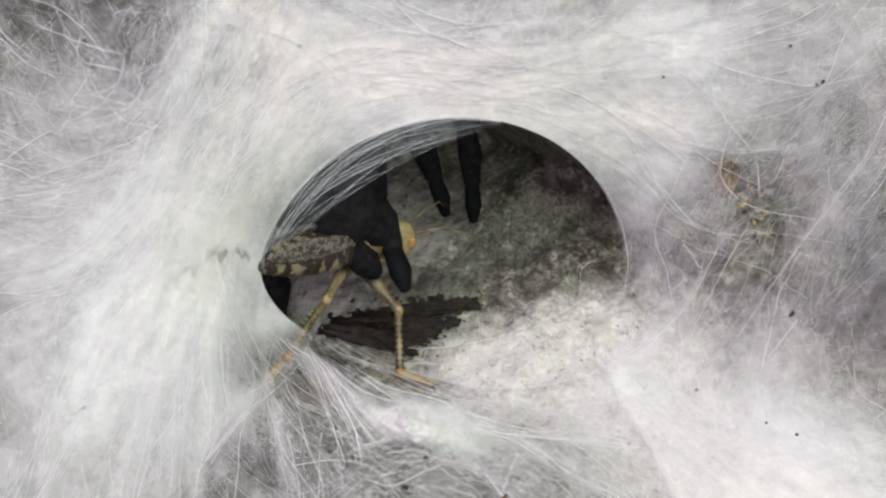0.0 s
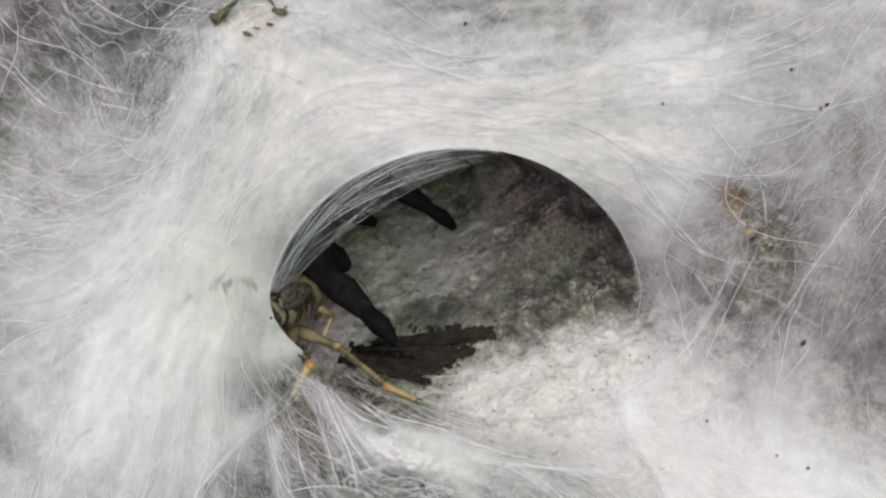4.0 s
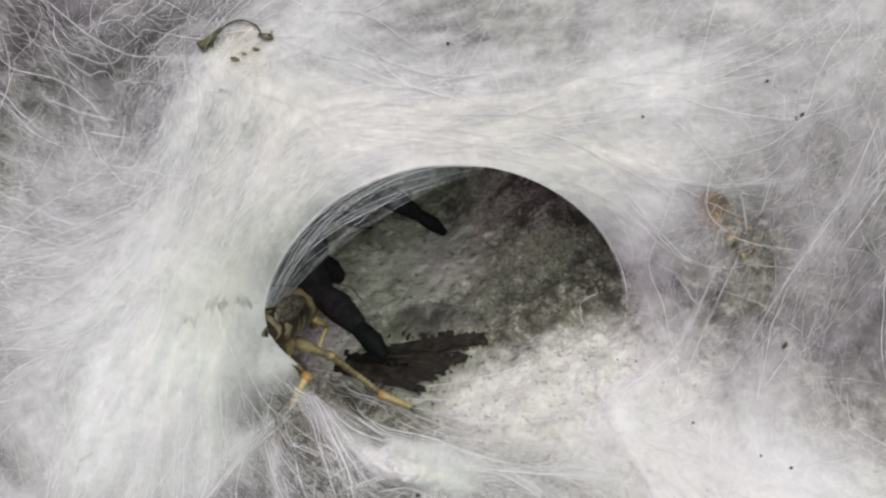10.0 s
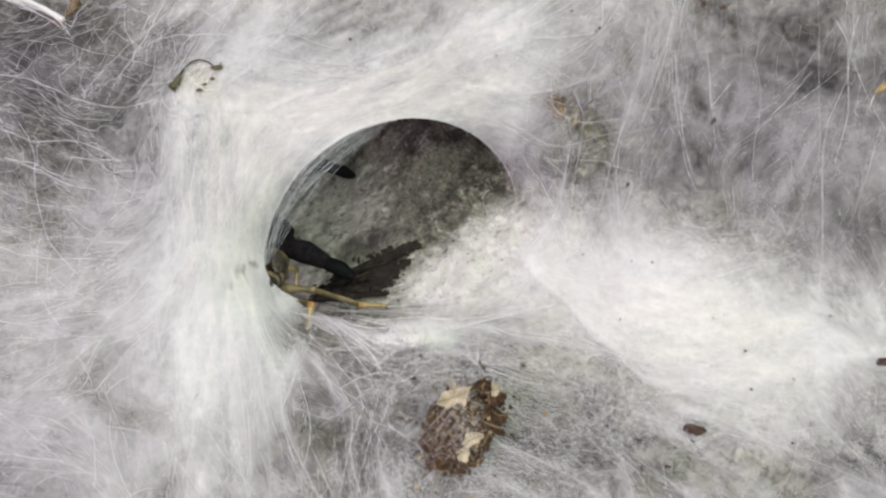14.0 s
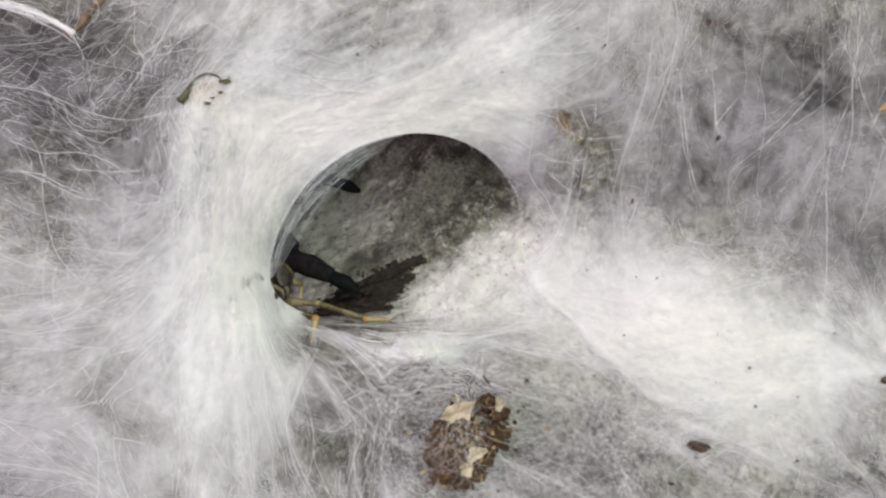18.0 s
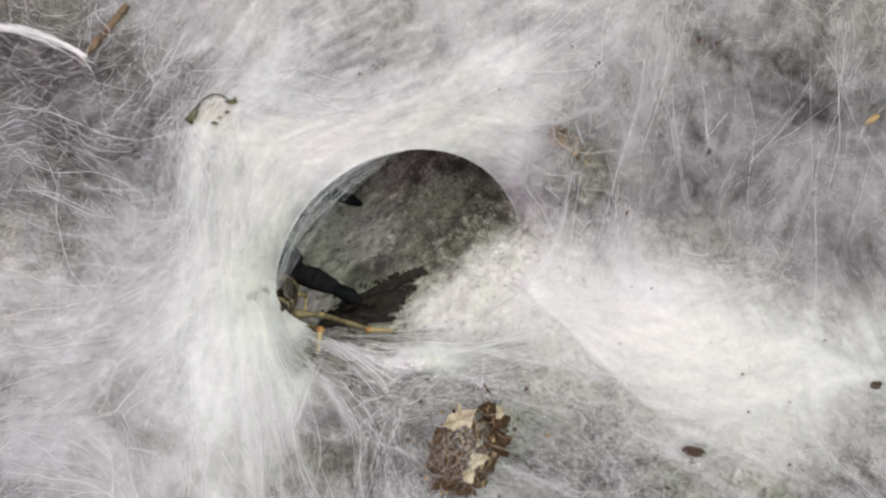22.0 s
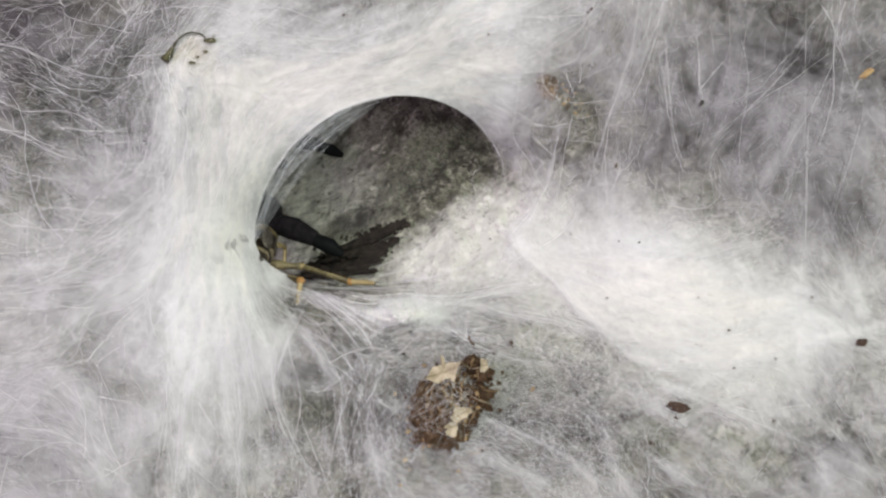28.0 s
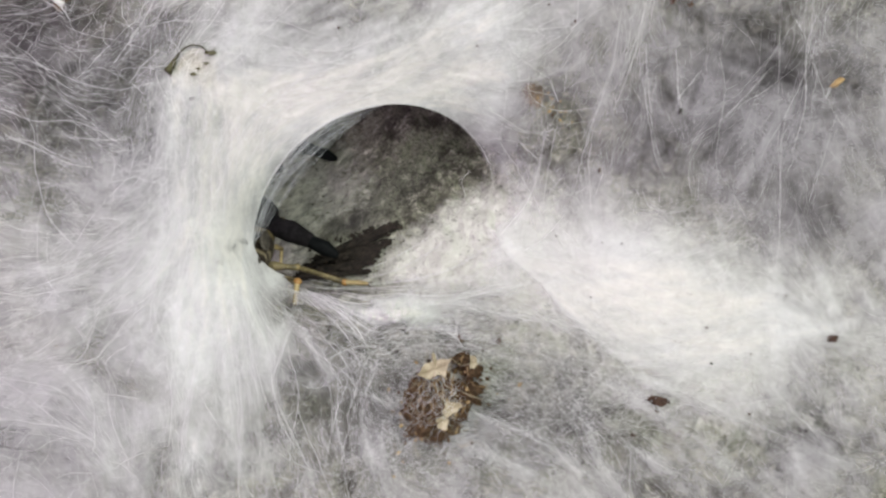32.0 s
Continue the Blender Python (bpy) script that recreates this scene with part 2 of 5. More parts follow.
def spot(a, b, ca, cb, ra, rb=None, turn=0.0):
    """A soft patch in the plan, in tenths of a millimetre."""
    c, s = math.cos(radians(turn)), math.sin(radians(turn))
    p, q = (a - ca) * c + (b - cb) * s, (b - cb) * c - (a - ca) * s
    return np.exp(-(p / ra) ** 2 - (q / (rb or ra)) ** 2)


def bend(points, k):
    """A smooth line through a few plan points, as k points (a, b)."""
    p = np.array(points, float)
    d = np.r_[0, np.cumsum(np.hypot(*np.diff(p, axis=0).T))]
    t = np.linspace(0, d[-1], k)
    m = np.gradient(p, d, axis=0)
    i = np.clip(np.searchsorted(d, t, "right") - 1, 0, len(p) - 2)
    h = (d[i + 1] - d[i])[:, None]
    x = ((t - d[i])[:, None]) / h
    return (2 * x**3 - 3 * x**2 + 1) * p[i] + (x**3 - 2 * x**2 + x) * h * m[i] + (3 * x**2 - 2 * x**3) * p[i + 1] + (x**3 - x**2) * h * m[i + 1]


# strands of the web that can be told apart, by the part of it that they belong to
CURTAIN = (
    ((308, 160), (312, 260), (300, 340), (290, 410), (298, 470), (262, 545), (180, 600), (140, 650)),
    ((315, 160), (330, 280), (340, 400), (350, 520), (345, 640), (340, 780), (325, 900)),
    ((350, 200), (368, 300), (366, 400), (372, 500), (376, 600), (362, 700), (345, 800), (330, 900)),
    ((335, 170), (395, 300), (410, 430), (405, 560), (410, 700), (430, 820), (440, 900)),
    ((440, 420), (440, 520), (464, 600), (495, 680), (500, 740), (530, 810), (550, 852), (575, 900)),
)
CURTAIN_EDGE = (
    ((470, 330), (432, 420), (425, 540), (440, 640), (470, 740), (480, 900)),
    ((330, 185), (430, 195), (560, 190), (680, 170), (800, 110), (960, 10)),
    ((420, 210), (540, 205), (660, 190), (780, 180), (900, 140), (1050, 60)),
    ((480, 330), (540, 262), (620, 215), (720, 196), (820, 200), (900, 240)),
    ((500, 300), (512, 262), (526, 222), (575, 218)),
    ((560, 270), (640, 228), (720, 208)),
    ((380, 420), (440, 330), (520, 250), (620, 200)),
    ((300, 400), (220, 430), (120, 420), (0, 440)),
)
BROW = (
    ((290, 470), (200, 490), (90, 520), (-40, 560)),
    ((270, 540), (170, 610), (60, 680), (-40, 760)),
    ((0, 285), (60, 292), (120, 320), (168, 337)),
    ((155, 180), (160, 230), (176, 265), (182, 300), (192, 330), (191, 358), (160, 385), (108, 412)),
    ((95, 190), (128, 222), (157, 244)),
    ((-20, 128), (50, 140), (112, 166), (200, 190), (300, 175)),
    ((210, 248), (236, 205), (256, 165), (295, 125)),
    ((-20, 60), (60, 52), (120, 20), (200, -30)),
    ((200, 155), (235, 100), (262, 58), (300, -10)),
)
FAN = (
    ((110, 200), (180, 130), (240, 70), (330, 10)),
    ((-20, 330), (60, 360), (140, 370), (250, 350), (300, 330)),
    ((-30, 800), (100, 818), (152, 836), (186, 862)),
    ((20, 640), (100, 700), (170, 790), (200, 900)),
    ((553, 556), (600, 585), (650, 624), (690, 650), (735, 662)),
    ((560, 552), (630, 592), (690, 612), (760, 600)),
    ((556, 572), (598, 600), (638, 642), (668, 700)),
    ((566, 562), (636, 588), (716, 596), (800, 604)),
    ((560, 566), (612, 612), (664, 646), (712, 654)),
    ((490, 692), (515, 640), (540, 602), (554, 574)),
)
TANGLE = (
    ((600, 545), (690, 572), (765, 578), (840, 570), (905, 555), (985, 538)),
    ((700, 580), (790, 582), (850, 576), (905, 590), (1000, 612), (1092, 626)),
    ((780, 606), (860, 640), (950, 652), (1002, 670), (1042, 712), (1070, 760), (1100, 812), (1128, 900)),
    ((505, 540), (600, 533), (700, 525), (800, 508), (930, 480)),
    ((720, 660), (744, 642), (768, 612)),
    ((936, 480), (1000, 530), (1062, 592), (1105, 645)),
    ((1100, 610), (1200, 630), (1320, 650), (1450, 640), (1600, 610)),
    ((1000, 500), (1150, 540), (1300, 560), (1500, 600)),
)
FOOT = (
    ((900, 640), (1050, 700), (1200, 720), (1400, 800), (1600, 880)),
    ((1210, -20), (1188, 60), (1152, 120), (1120, 190), (1098, 245)),
    ((1196, 90), (1196, 160), (1204, 240), (1216, 292), (1236, 345)),
    ((1448, -20), (1450, 100), (1450, 200), (1453, 300), (1456, 440), (1450, 520), (1449, 640), (1462, 720), (1505, 900)),
    ((1500, -20), (1500, 80), (1522, 140), (1552, 205), (1600, 260)),
    ((1002, 250), (1001, 300), (990, 350), (958, 432)),
    ((1046, 138), (1000, 155), (915, 166)),
    ((1250, 90), (1258, 150), (1262, 210)),
)
LOWER_LIP = (
    ((1290, 225), (1370, 182), (1432, 108), (1500, 20)),
    ((1100, 250), (1090, 330), (1098, 400)),
    ((820, 810), (900, 860), (980, 900)),
    ((1178, -20), (1160, 90), (1125, 160), (1105, 200), (1090, 260)),
    ((1203, -20), (1185, 60), (1165, 110), (1148, 170)),
    ((1515, -20), (1510, 60), (1500, 130), (1440, 260), (1400, 330)),
    ((1510, 110), (1420, 175), (1340, 230), (1290, 270)),
    ((1540, -20), (1535, 60), (1520, 150), (1515, 260)),
    ((620, 165), (720, 120), (800, 70), (900, 10)),
    ((784, 76), (860, 62), (950, 40), (1040, -10)),
)
LIP_SIDE = (
    ((500, 205), (600, 190), (700, 150), (784, 95)),
    ((430, 210), (440, 300), (415, 380), (425, 470)),
    ((380, 210), (390, 300), (385, 420), (395, 520), (420, 640), (435, 760), (440, 890)),
    ((325, 200), (322, 330), (330, 460), (325, 600), (345, 760), (335, 890)),
    ((300, 470), (255, 548), (190, 590), (150, 650), (90, 690)),
    ((300, 420), (230, 470), (150, 530), (40, 570), (-60, 590)),
    ((120, 520), (160, 500), (230, 460), (290, 400)),
    ((0, 400), (60, 440), (120, 470), (200, 470)),
)
APRON = (
    ((0, 230), (60, 250), (140, 250), (220, 290)),
    ((940, 480), (1060, 500), (1200, 505), (1340, 470)),
    ((1000, 520), (1140, 560), (1300, 590), (1440, 560)),
    ((1060, 600), (1180, 640), (1300, 640), (1400, 600)),
    ((1120, 660), (1230, 690), (1340, 680), (1420, 640)),
    ((960, 640), (1080, 700), (1180, 760), (1300, 830), (1380, 900)),
    ((900, 680), (1000, 730), (1100, 790), (1180, 850), (1260, 900)),
    ((820, 770), (920, 800), (1020, 850), (1080, 900)),
    ((620, 640), (640, 720), (620, 800), (640, 880)),
    ((700, 690), (680, 740), (670, 800), (690, 880)),
)
SLOPE = (
    ((560, 640), (600, 700), (640, 740), (700, 760)),
    ((520, 720), (580, 740), (640, 700), (690, 660)),
    ((1410, 660), (1440, 720), (1500, 790), (1560, 850)),
    ((1500, 440), (1530, 500), (1560, 580)),
)
GUIDES = CURTAIN + CURTAIN_EDGE + BROW + FAN + TANGLE + FOOT + LOWER_LIP + LIP_SIDE + APRON + SLOPE


def along(a, b, reach):
    """Doubled angle of the strands round plan points, as (sine, cosine) sums."""
    line = np.concatenate([bend(g, 24) for g in GUIDES])
    tang = np.concatenate([np.gradient(bend(g, 24), axis=0) for g in GUIDES])
    two = 2 * np.arctan2(tang[:, 1], tang[:, 0])
    p = np.stack([np.ravel(a), np.ravel(b)], -1)
    w = np.exp(-((p[:, None] - line[None]) ** 2).sum(-1) / (2 * reach**2)) + 1e-9
    return (w @ np.sin(two)).reshape(np.shape(a)), (w @ np.cos(two)).reshape(np.shape(a))


class Combed:
    """Noise combed along the strands: a field of fine streaks over the plan, about -2 to 3."""

    A0, B0, STEP, W, H = -420.0, -420.0, 3.0, 820, 580

    def __init__(self):
        a, b = np.meshgrid(self.A0 + self.STEP * np.arange(self.W), self.B0 + self.STEP * np.arange(self.H))
        ka, kb = a[::20, ::20], b[::20, ::20]
        sine, cosine = along(ka, kb, 55.0)
        self.sine, self.cosine = (self.fit(f) for f in (sine / np.hypot(sine, cosine), cosine / np.hypot(sine, cosine)))
        turn = 0.5 * np.arctan2(self.sine, self.cosine)
        self.field = 0
        for seed, sway, steps, grain, gain in ((1, 0.06, 60, 1, 0.9), (2, 0.5, 34, 1, 0.5), (3, -0.5, 34, 1, 0.5), (4, 0.12, 60, 4, 1.3), (5, -0.3, 40, 6, 0.9)):
            r = np.random.RandomState(seed)
            fluff = r.normal(0, 1, (self.H // grain + 2, self.W // grain + 2))
            fluff = np.repeat(np.repeat(fluff, grain, 0), grain, 1)[:self.H, :self.W]
            ang = turn + sway + 0.35 * wobble(a, b, 0.012, seed + 60)
            dx, dy = np.cos(ang), np.sin(ang)
            total = fluff.copy()
            for way in (-1, 1):
                x, y = np.meshgrid(np.arange(self.W, dtype=float), np.arange(self.H, dtype=float))
                px, py = way * dx, way * dy
                for _ in range(steps):
                    i, j = np.clip(y + 0.5, 0, self.H - 1).astype(int), np.clip(x + 0.5, 0, self.W - 1).astype(int)
                    vx, vy = dx[i, j], dy[i, j]
                    side = np.where(vx * px + vy * py < 0, -1.0, 1.0)
                    px, py = vx * side, vy * side
                    x, y = x + px, y + py
                    total += fluff[np.clip(y + 0.5, 0, self.H - 1).astype(int), np.clip(x + 0.5, 0, self.W - 1).astype(int)]
            self.field = self.field + gain * total / total.std()
        self.field = self.field / self.field.std()

    def fit(self, f):
        """A coarse field stretched over the whole plan."""
        y, x = np.arange(self.H) / 20.0, np.arange(self.W) / 20.0
        f = np.pad(f, ((0, 1), (0, 1)), mode="edge")
        i, j = y.astype(int), x.astype(int)
        p, q = (y - i)[:, None], (x - j)[None]
        g = lambda di, dj: f[np.minimum(i + di, f.shape[0] - 1)][:, np.minimum(j + dj, f.shape[1] - 1)]
        return (1 - p) * ((1 - q) * g(0, 0) + q * g(0, 1)) + p * ((1 - q) * g(1, 0) + q * g(1, 1))

    def look_up(self, f, a, b):
        x, y = np.clip((a - self.A0) / self.STEP, 0, self.W - 1.01), np.clip((b - self.B0) / self.STEP, 0, self.H - 1.01)
        i, j = y.astype(int), x.astype(int)
        p, q = y - i, x - j
        return (1 - p) * ((1 - q) * f[i, j] + q * f[i, j + 1]) + p * ((1 - q) * f[i + 1, j] + q * f[i + 1, j + 1])

    def at(self, a, b):
        return self.look_up(self.field, a, b)

    def turn(self, a, b):
        return 0.5 * np.arctan2(self.look_up(self.sine, a, b), self.look_up(self.cosine, a, b))


combed = Combed()

# ---- the ground ----
silk_canopy_mat, ground_mat = silk_sheet("silk_canopy"), ground_material()
gs, gt = np.linspace(-1, 1, 620), np.linspace(-1, 1, 460)
gx, gy = np.meshgrid(-0.04 + 1.04 * np.sinh(2.4 * gs) / math.sinh(2.4), -0.03 + 0.75 * np.sinh(2.2 * gt) / math.sinh(2.2))
gz = ground_depth(gx, gy)
gz += 0.005 * wobble(gx, gy, 40, 3) + 0.005 * wobble(gx, gy, 110, 4) + 0.0018 * wobble(gx, gy, 260, 5) + 0.0010 * wobble(gx, gy, 560, 6) + 0.0008 * wobble(gx, gy, 1100, 7)
ga, gb = 784 + 1539 * gx / gz, 441 + 1539 * gy / gz
# the back wall is knobbly
gz += (0.009 * wobble(gx, gy, 75, 14) + 0.010 * np.abs(wobble(gx, gy, 150, 15)) + 0.009 * np.abs(wobble(gx, gy, 330, 16)) + 0.0045 * wobble(gx, gy, 700, 17)) * spot(ga, gb, 800, 310, 105, 90, -35)
coat = 0.95 * spot(ga, gb, 1210, 560, 300, 130, 14) + 1.0 * spot(ga, gb, 890, 462, 130, 62, -32) + 0.9 * spot(ga, gb, 770, 500, 70, 34, -25) + 0.75 * spot(ga, gb, 1330, 640, 200, 130) + 0.3 * spot(ga, gb, 1020, 500, 140, 90)
coat += 0.42 * spot(ga, gb, 600, 370, 90, 80) + 0.25 * spot(ga, gb, 560, 450, 70, 45) + 0.03 + 0.25 * spot(ga, gb, 1350, 760, 260, 120)
coat += 0.5 * spot(ga, gb, 530, 500, 50, 40) + 0.5 * spot(ga, gb, 870, 400, 70, 40, -25)
# lining cut back along the band painted dark as shade above the bark
coat *= 1 - 0.85 * np.clip(1.3 * spot(ga, gb, 645, 440, 90, 30, -18), 0, 1)
# the white lining ends along a ragged line up the back of the floor
hem_b = 452 - 0.63 * (ga - 735) + 9 * wobble(gx, gy, 120, 41)
lined = 1 - 0.75 * (1 - smooth(-16, 8, gb - hem_b)) * smooth(690, 740, ga) * (1 - smooth(880, 915, ga))
coat = coat * lined
coat = np.where(gz < 1.0, 0.6 * coat, coat)
coat = coat * (1 - 0.7 * spot(ga, gb, 810, 310, 130, 80, -35))
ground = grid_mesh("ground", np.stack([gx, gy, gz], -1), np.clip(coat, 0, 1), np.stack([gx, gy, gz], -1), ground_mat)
# soil darkened in patches; the band above the bark stands in for shade
darkened = ground.data.attributes.new("darkened", "FLOAT", "POINT")
darkened.data.foreach_set("value", np.clip(0.95 * spot(ga, gb, 50, 110, 300, 230) + 1.1 * spot(ga, gb, 1400, 190, 330, 230) + 0.8 * spot(ga, gb, 20, 800, 330, 200) + 0.75 * spot(ga, gb, 1050, 790, 330, 120) + 0.65 * spot(ga, gb, 680, 770, 180, 130) + 0.7 * spot(ga, gb, 645, 436, 85, 26, -18) + 0.45 * spot(ga, gb, 735, 360, 90, 34, -24) + 0.8 * spot(ga, gb, 1520, 780, 120, 160) + 0.6 * spot(ga, gb, 1510, 430, 130, 90), 0, 1).astype(np.float32).ravel())
tagged(ground, "grey soil and bark slope matted with white silk, hollowed into a burrow", "ground", kind="structure")

# ---- the silk canopy with the funnel's mouth ----
na, nr = 960, 360
angle = np.linspace(0, 2 * np.pi, na, endpoint=False)[None, :] * np.ones((nr, 1))
step = (np.linspace(0, 1, nr) ** 1.7)[:, None]
ru, rv = rim(angle)
cu, cv = (690 - 784) / 1539, (420 - 441) / 1539
far_u, far_v = cu + 1.25 * np.cos(angle), cv + 0.95 * np.sin(angle)
cu2, cv2 = ru + (far_u - ru) * step, rv + (far_v - rv) * step
cz = on_sheet(cu2, cv2)
cz = cz - 0.028 * spot(784 + 1539 * cu2, 441 + 1539 * cv2, 728, 600, 56, 26) * (1 + 0.35 * wobble(cu2, cv2, 90, 31) + 0.45 * np.abs(wobble(cu2, cv2, 240, 32)))
cz = cz + 0.004 * wobble(cu2, cv2, 26, 11) * smooth(0, 0.1, step) + 0.0012 * wobble(cu2, cv2, 120, 12) * smooth(0, 0.05, step)
ca, cb = 784 + 1539 * cu2, 441 + 1539 * cv2
streaks = combed.at(ca, cb)
cz = cz - 0.00035 * streaks * smooth(0, 0.02, step)
dens = 0.32 + 0 * ca
dens += 0.33 * spot(ca, cb, 380, 500, 95, 430, 4) + 0.38 * spot(ca, cb, 560, 185, 260, 62, -6) + 0.30 * spot(ca, cb, 800, 120, 300, 75, -22)
dens += 0.07 * spot(ca, cb, 150, 580, 230, 170) + 0.24 * spot(ca, cb, 580, 60, 210, 80) + 0.34 * spot(ca, cb, 880, 200, 90, 80) + 0.26 * spot(ca, cb, 460, 300, 130, 160) + 0.2 * spot(ca, cb, 200, 820, 300, 120)
dens -= 0.16 * spot(ca, cb, 1350, 200, 360, 230) + 0.12 * spot(ca, cb, 640, 760, 150, 110) + 0.12 * spot(ca, cb, 110, 160, 260, 190)
dens -= 0.34 * spot(ca, cb, -20, -20, 240, 120) + 0.2 * spot(ca, cb, 985, 185, 45, 45) + 0.4 * spot(ca, cb, 572, 602, 40, 18) + 0.34 * spot(ca, cb, 1100, 775, 280, 80, 14) + 0.04 * spot(ca, cb, 200, 310, 120, 110)
# the dip at (930, 712) thins the silk to imitate the debris clump's shadow
dens += 0.75 * spot(ca, cb, 728, 597, 58, 24) * (1 - 0.45 * smooth(0.35, 0.9, wobble(cu2, cv2, 260, 33))) - 0.25 * spot(ca, cb, 735, 660, 60, 20) - 0.2 * spot(ca, cb, 930, 712, 50, 22, 10)
# the thick pale apron below the mouth ends in a straight edge
edge = (ca - 936) * 0.698 - (cb - 480) * 0.716
dens += 0.62 * smooth(-4, 9, edge) * spot(ca, cb, 1190, 555, 320, 125, 14) - 0.12 * smooth(0, 14, -edge) * spot(ca, cb, 1000, 620, 140, 60, 35) + 0.1 * spot(ca, cb, 900, 530, 120, 40, -6) - 0.14 * spot(ca, cb, 690, 562, 130, 22)
dens -= 0.2 * spot(ca, cb, 1520, 780, 110, 150) + 0.16 * spot(ca, cb, 1500, 420, 130, 90) + 0.1 * spot(ca, cb, 1390, 330, 100, 60)
for pa, pb, wa, wb in ((1105, 85, 22, 32), (1165, 170, 18, 40), (1240, 185, 30, 42), (1255, 8, 36, 22), (985, 186, 20, 20), (1040, 230, 26, 22)):
    dens -= 0.14 * spot(ca, cb, pa, pb, wa, wb)
dens -= 0.10 * spot(ca, cb, 40, 300, 170, 150) + 0.12 * spot(ca, cb, 1110, 445, 100, 55)
dens += 0.12 * spot(ca, cb, 470, 780, 80, 150) + 0.14 * spot(ca, cb, 515, 665, 55, 80) + 0.14 * spot(ca, cb, 430, 470, 50, 70)
dens -= 0.20 * spot(ca, cb, 740, 770, 150, 120) + 0.14 * spot(ca, cb, 960, 660, 160, 60, 14)
dens -= 0.30 * spot(ca, cb, 800, 655, 110, 30, 10) + 0.26 * spot(ca, cb, 600, 622, 60, 24, 20) + 0.18 * spot(ca, cb, 130, 790, 230, 130) + 0.10 * spot(ca, cb, 380, 800, 160, 120) + 0.30 * spot(ca, cb, 545, 578, 30, 26)
# streaks of thicker silk along the strands
flat = np.stack([ca, cb], -1).reshape(-1, 2)
streak = np.zeros(len(flat))
for n, g in enumerate(GUIDES):
    line = bend(g, 50)
    lo, hi = line.min(0) - 40, line.max(0) + 40
    near = np.where(((flat > lo) & (flat < hi)).all(1))[0]
    d2 = (flat[near, None, 0] - line[None, :, 0]) ** 2 + (flat[near, None, 1] - line[None, :, 1]) ** 2
    wide = 5.0 + (n * 37 % 9)
    d2 = d2.min(1)
    streak[near] = np.maximum(streak[near], np.exp(-d2 / (2 * wide**2)))
strong = np.clip(smooth(250, 330, ca) * (1 - smooth(880, 1000, ca)) + smooth(470, 560, cb) * smooth(250, 330, ca), 0, 1) * (1 - 0.65 * smooth(560, 720, cb) * (1 - smooth(500, 600, ca)))
dens += (0.07 + 0.16 * strong) * streak.reshape(ca.shape)
dens += 0.07 * wobble(cu2, cv2, 60, 51) * (0.3 + 0.7 * strong)
dens = np.where(dens > 0.62, 0.62 + 0.22 * np.tanh((dens - 0.62) / 0.35), dens)
dens += 0.17 * spot(ca, cb, 430, 473, 30, 20) + 0.05 * spot(ca, cb, 80, 120, 220, 160)
dens += (0.028 + 0.024 * strong) * streaks + 0.05 * np.maximum(streaks - 1.3, 0)
# the hanging curtain ends beside the mouth, and grey soil shows past its edge
curtain = np.interp(cb, (400, 520, 600, 680, 740, 810, 852, 900), (445, 440, 464, 495, 500, 530, 550, 575))
dens -= 0.08 * smooth(0, 14, ca - curtain) * smooth(470, 560, cb) * (1 - smooth(600, 760, ca))
# it thins out over the bare lower slope, where the floor runs out of the mouth
open_floor = np.maximum(spot(ca, cb, 800, 450, 130, 110), np.maximum(spot(ca, cb, 640, 545, 130, 28), spot(ca, cb, 893, 388, 66, 70)))
dens = dens * (1 - smooth(0.25, 0.75, open_floor))
dens = dens * (1 - 0.6 * spot(ca, cb, 885, 335, 60, 70) * (1 - smooth(1.0, 1.14, mouth(cu2, cv2))))
dens = np.maximum(dens, 0.0)
web = new("funnel_web")
tagged(web, "white translucent silk funnel web spread over a soil slope", "spider web")
canopy = grid_mesh("canopy", np.stack([cu2 * cz, cv2 * cz, cz], -1), dens, np.stack([cu2, cv2, 0 * cz], -1), silk_canopy_mat, closed=True)
canopy.parent = web

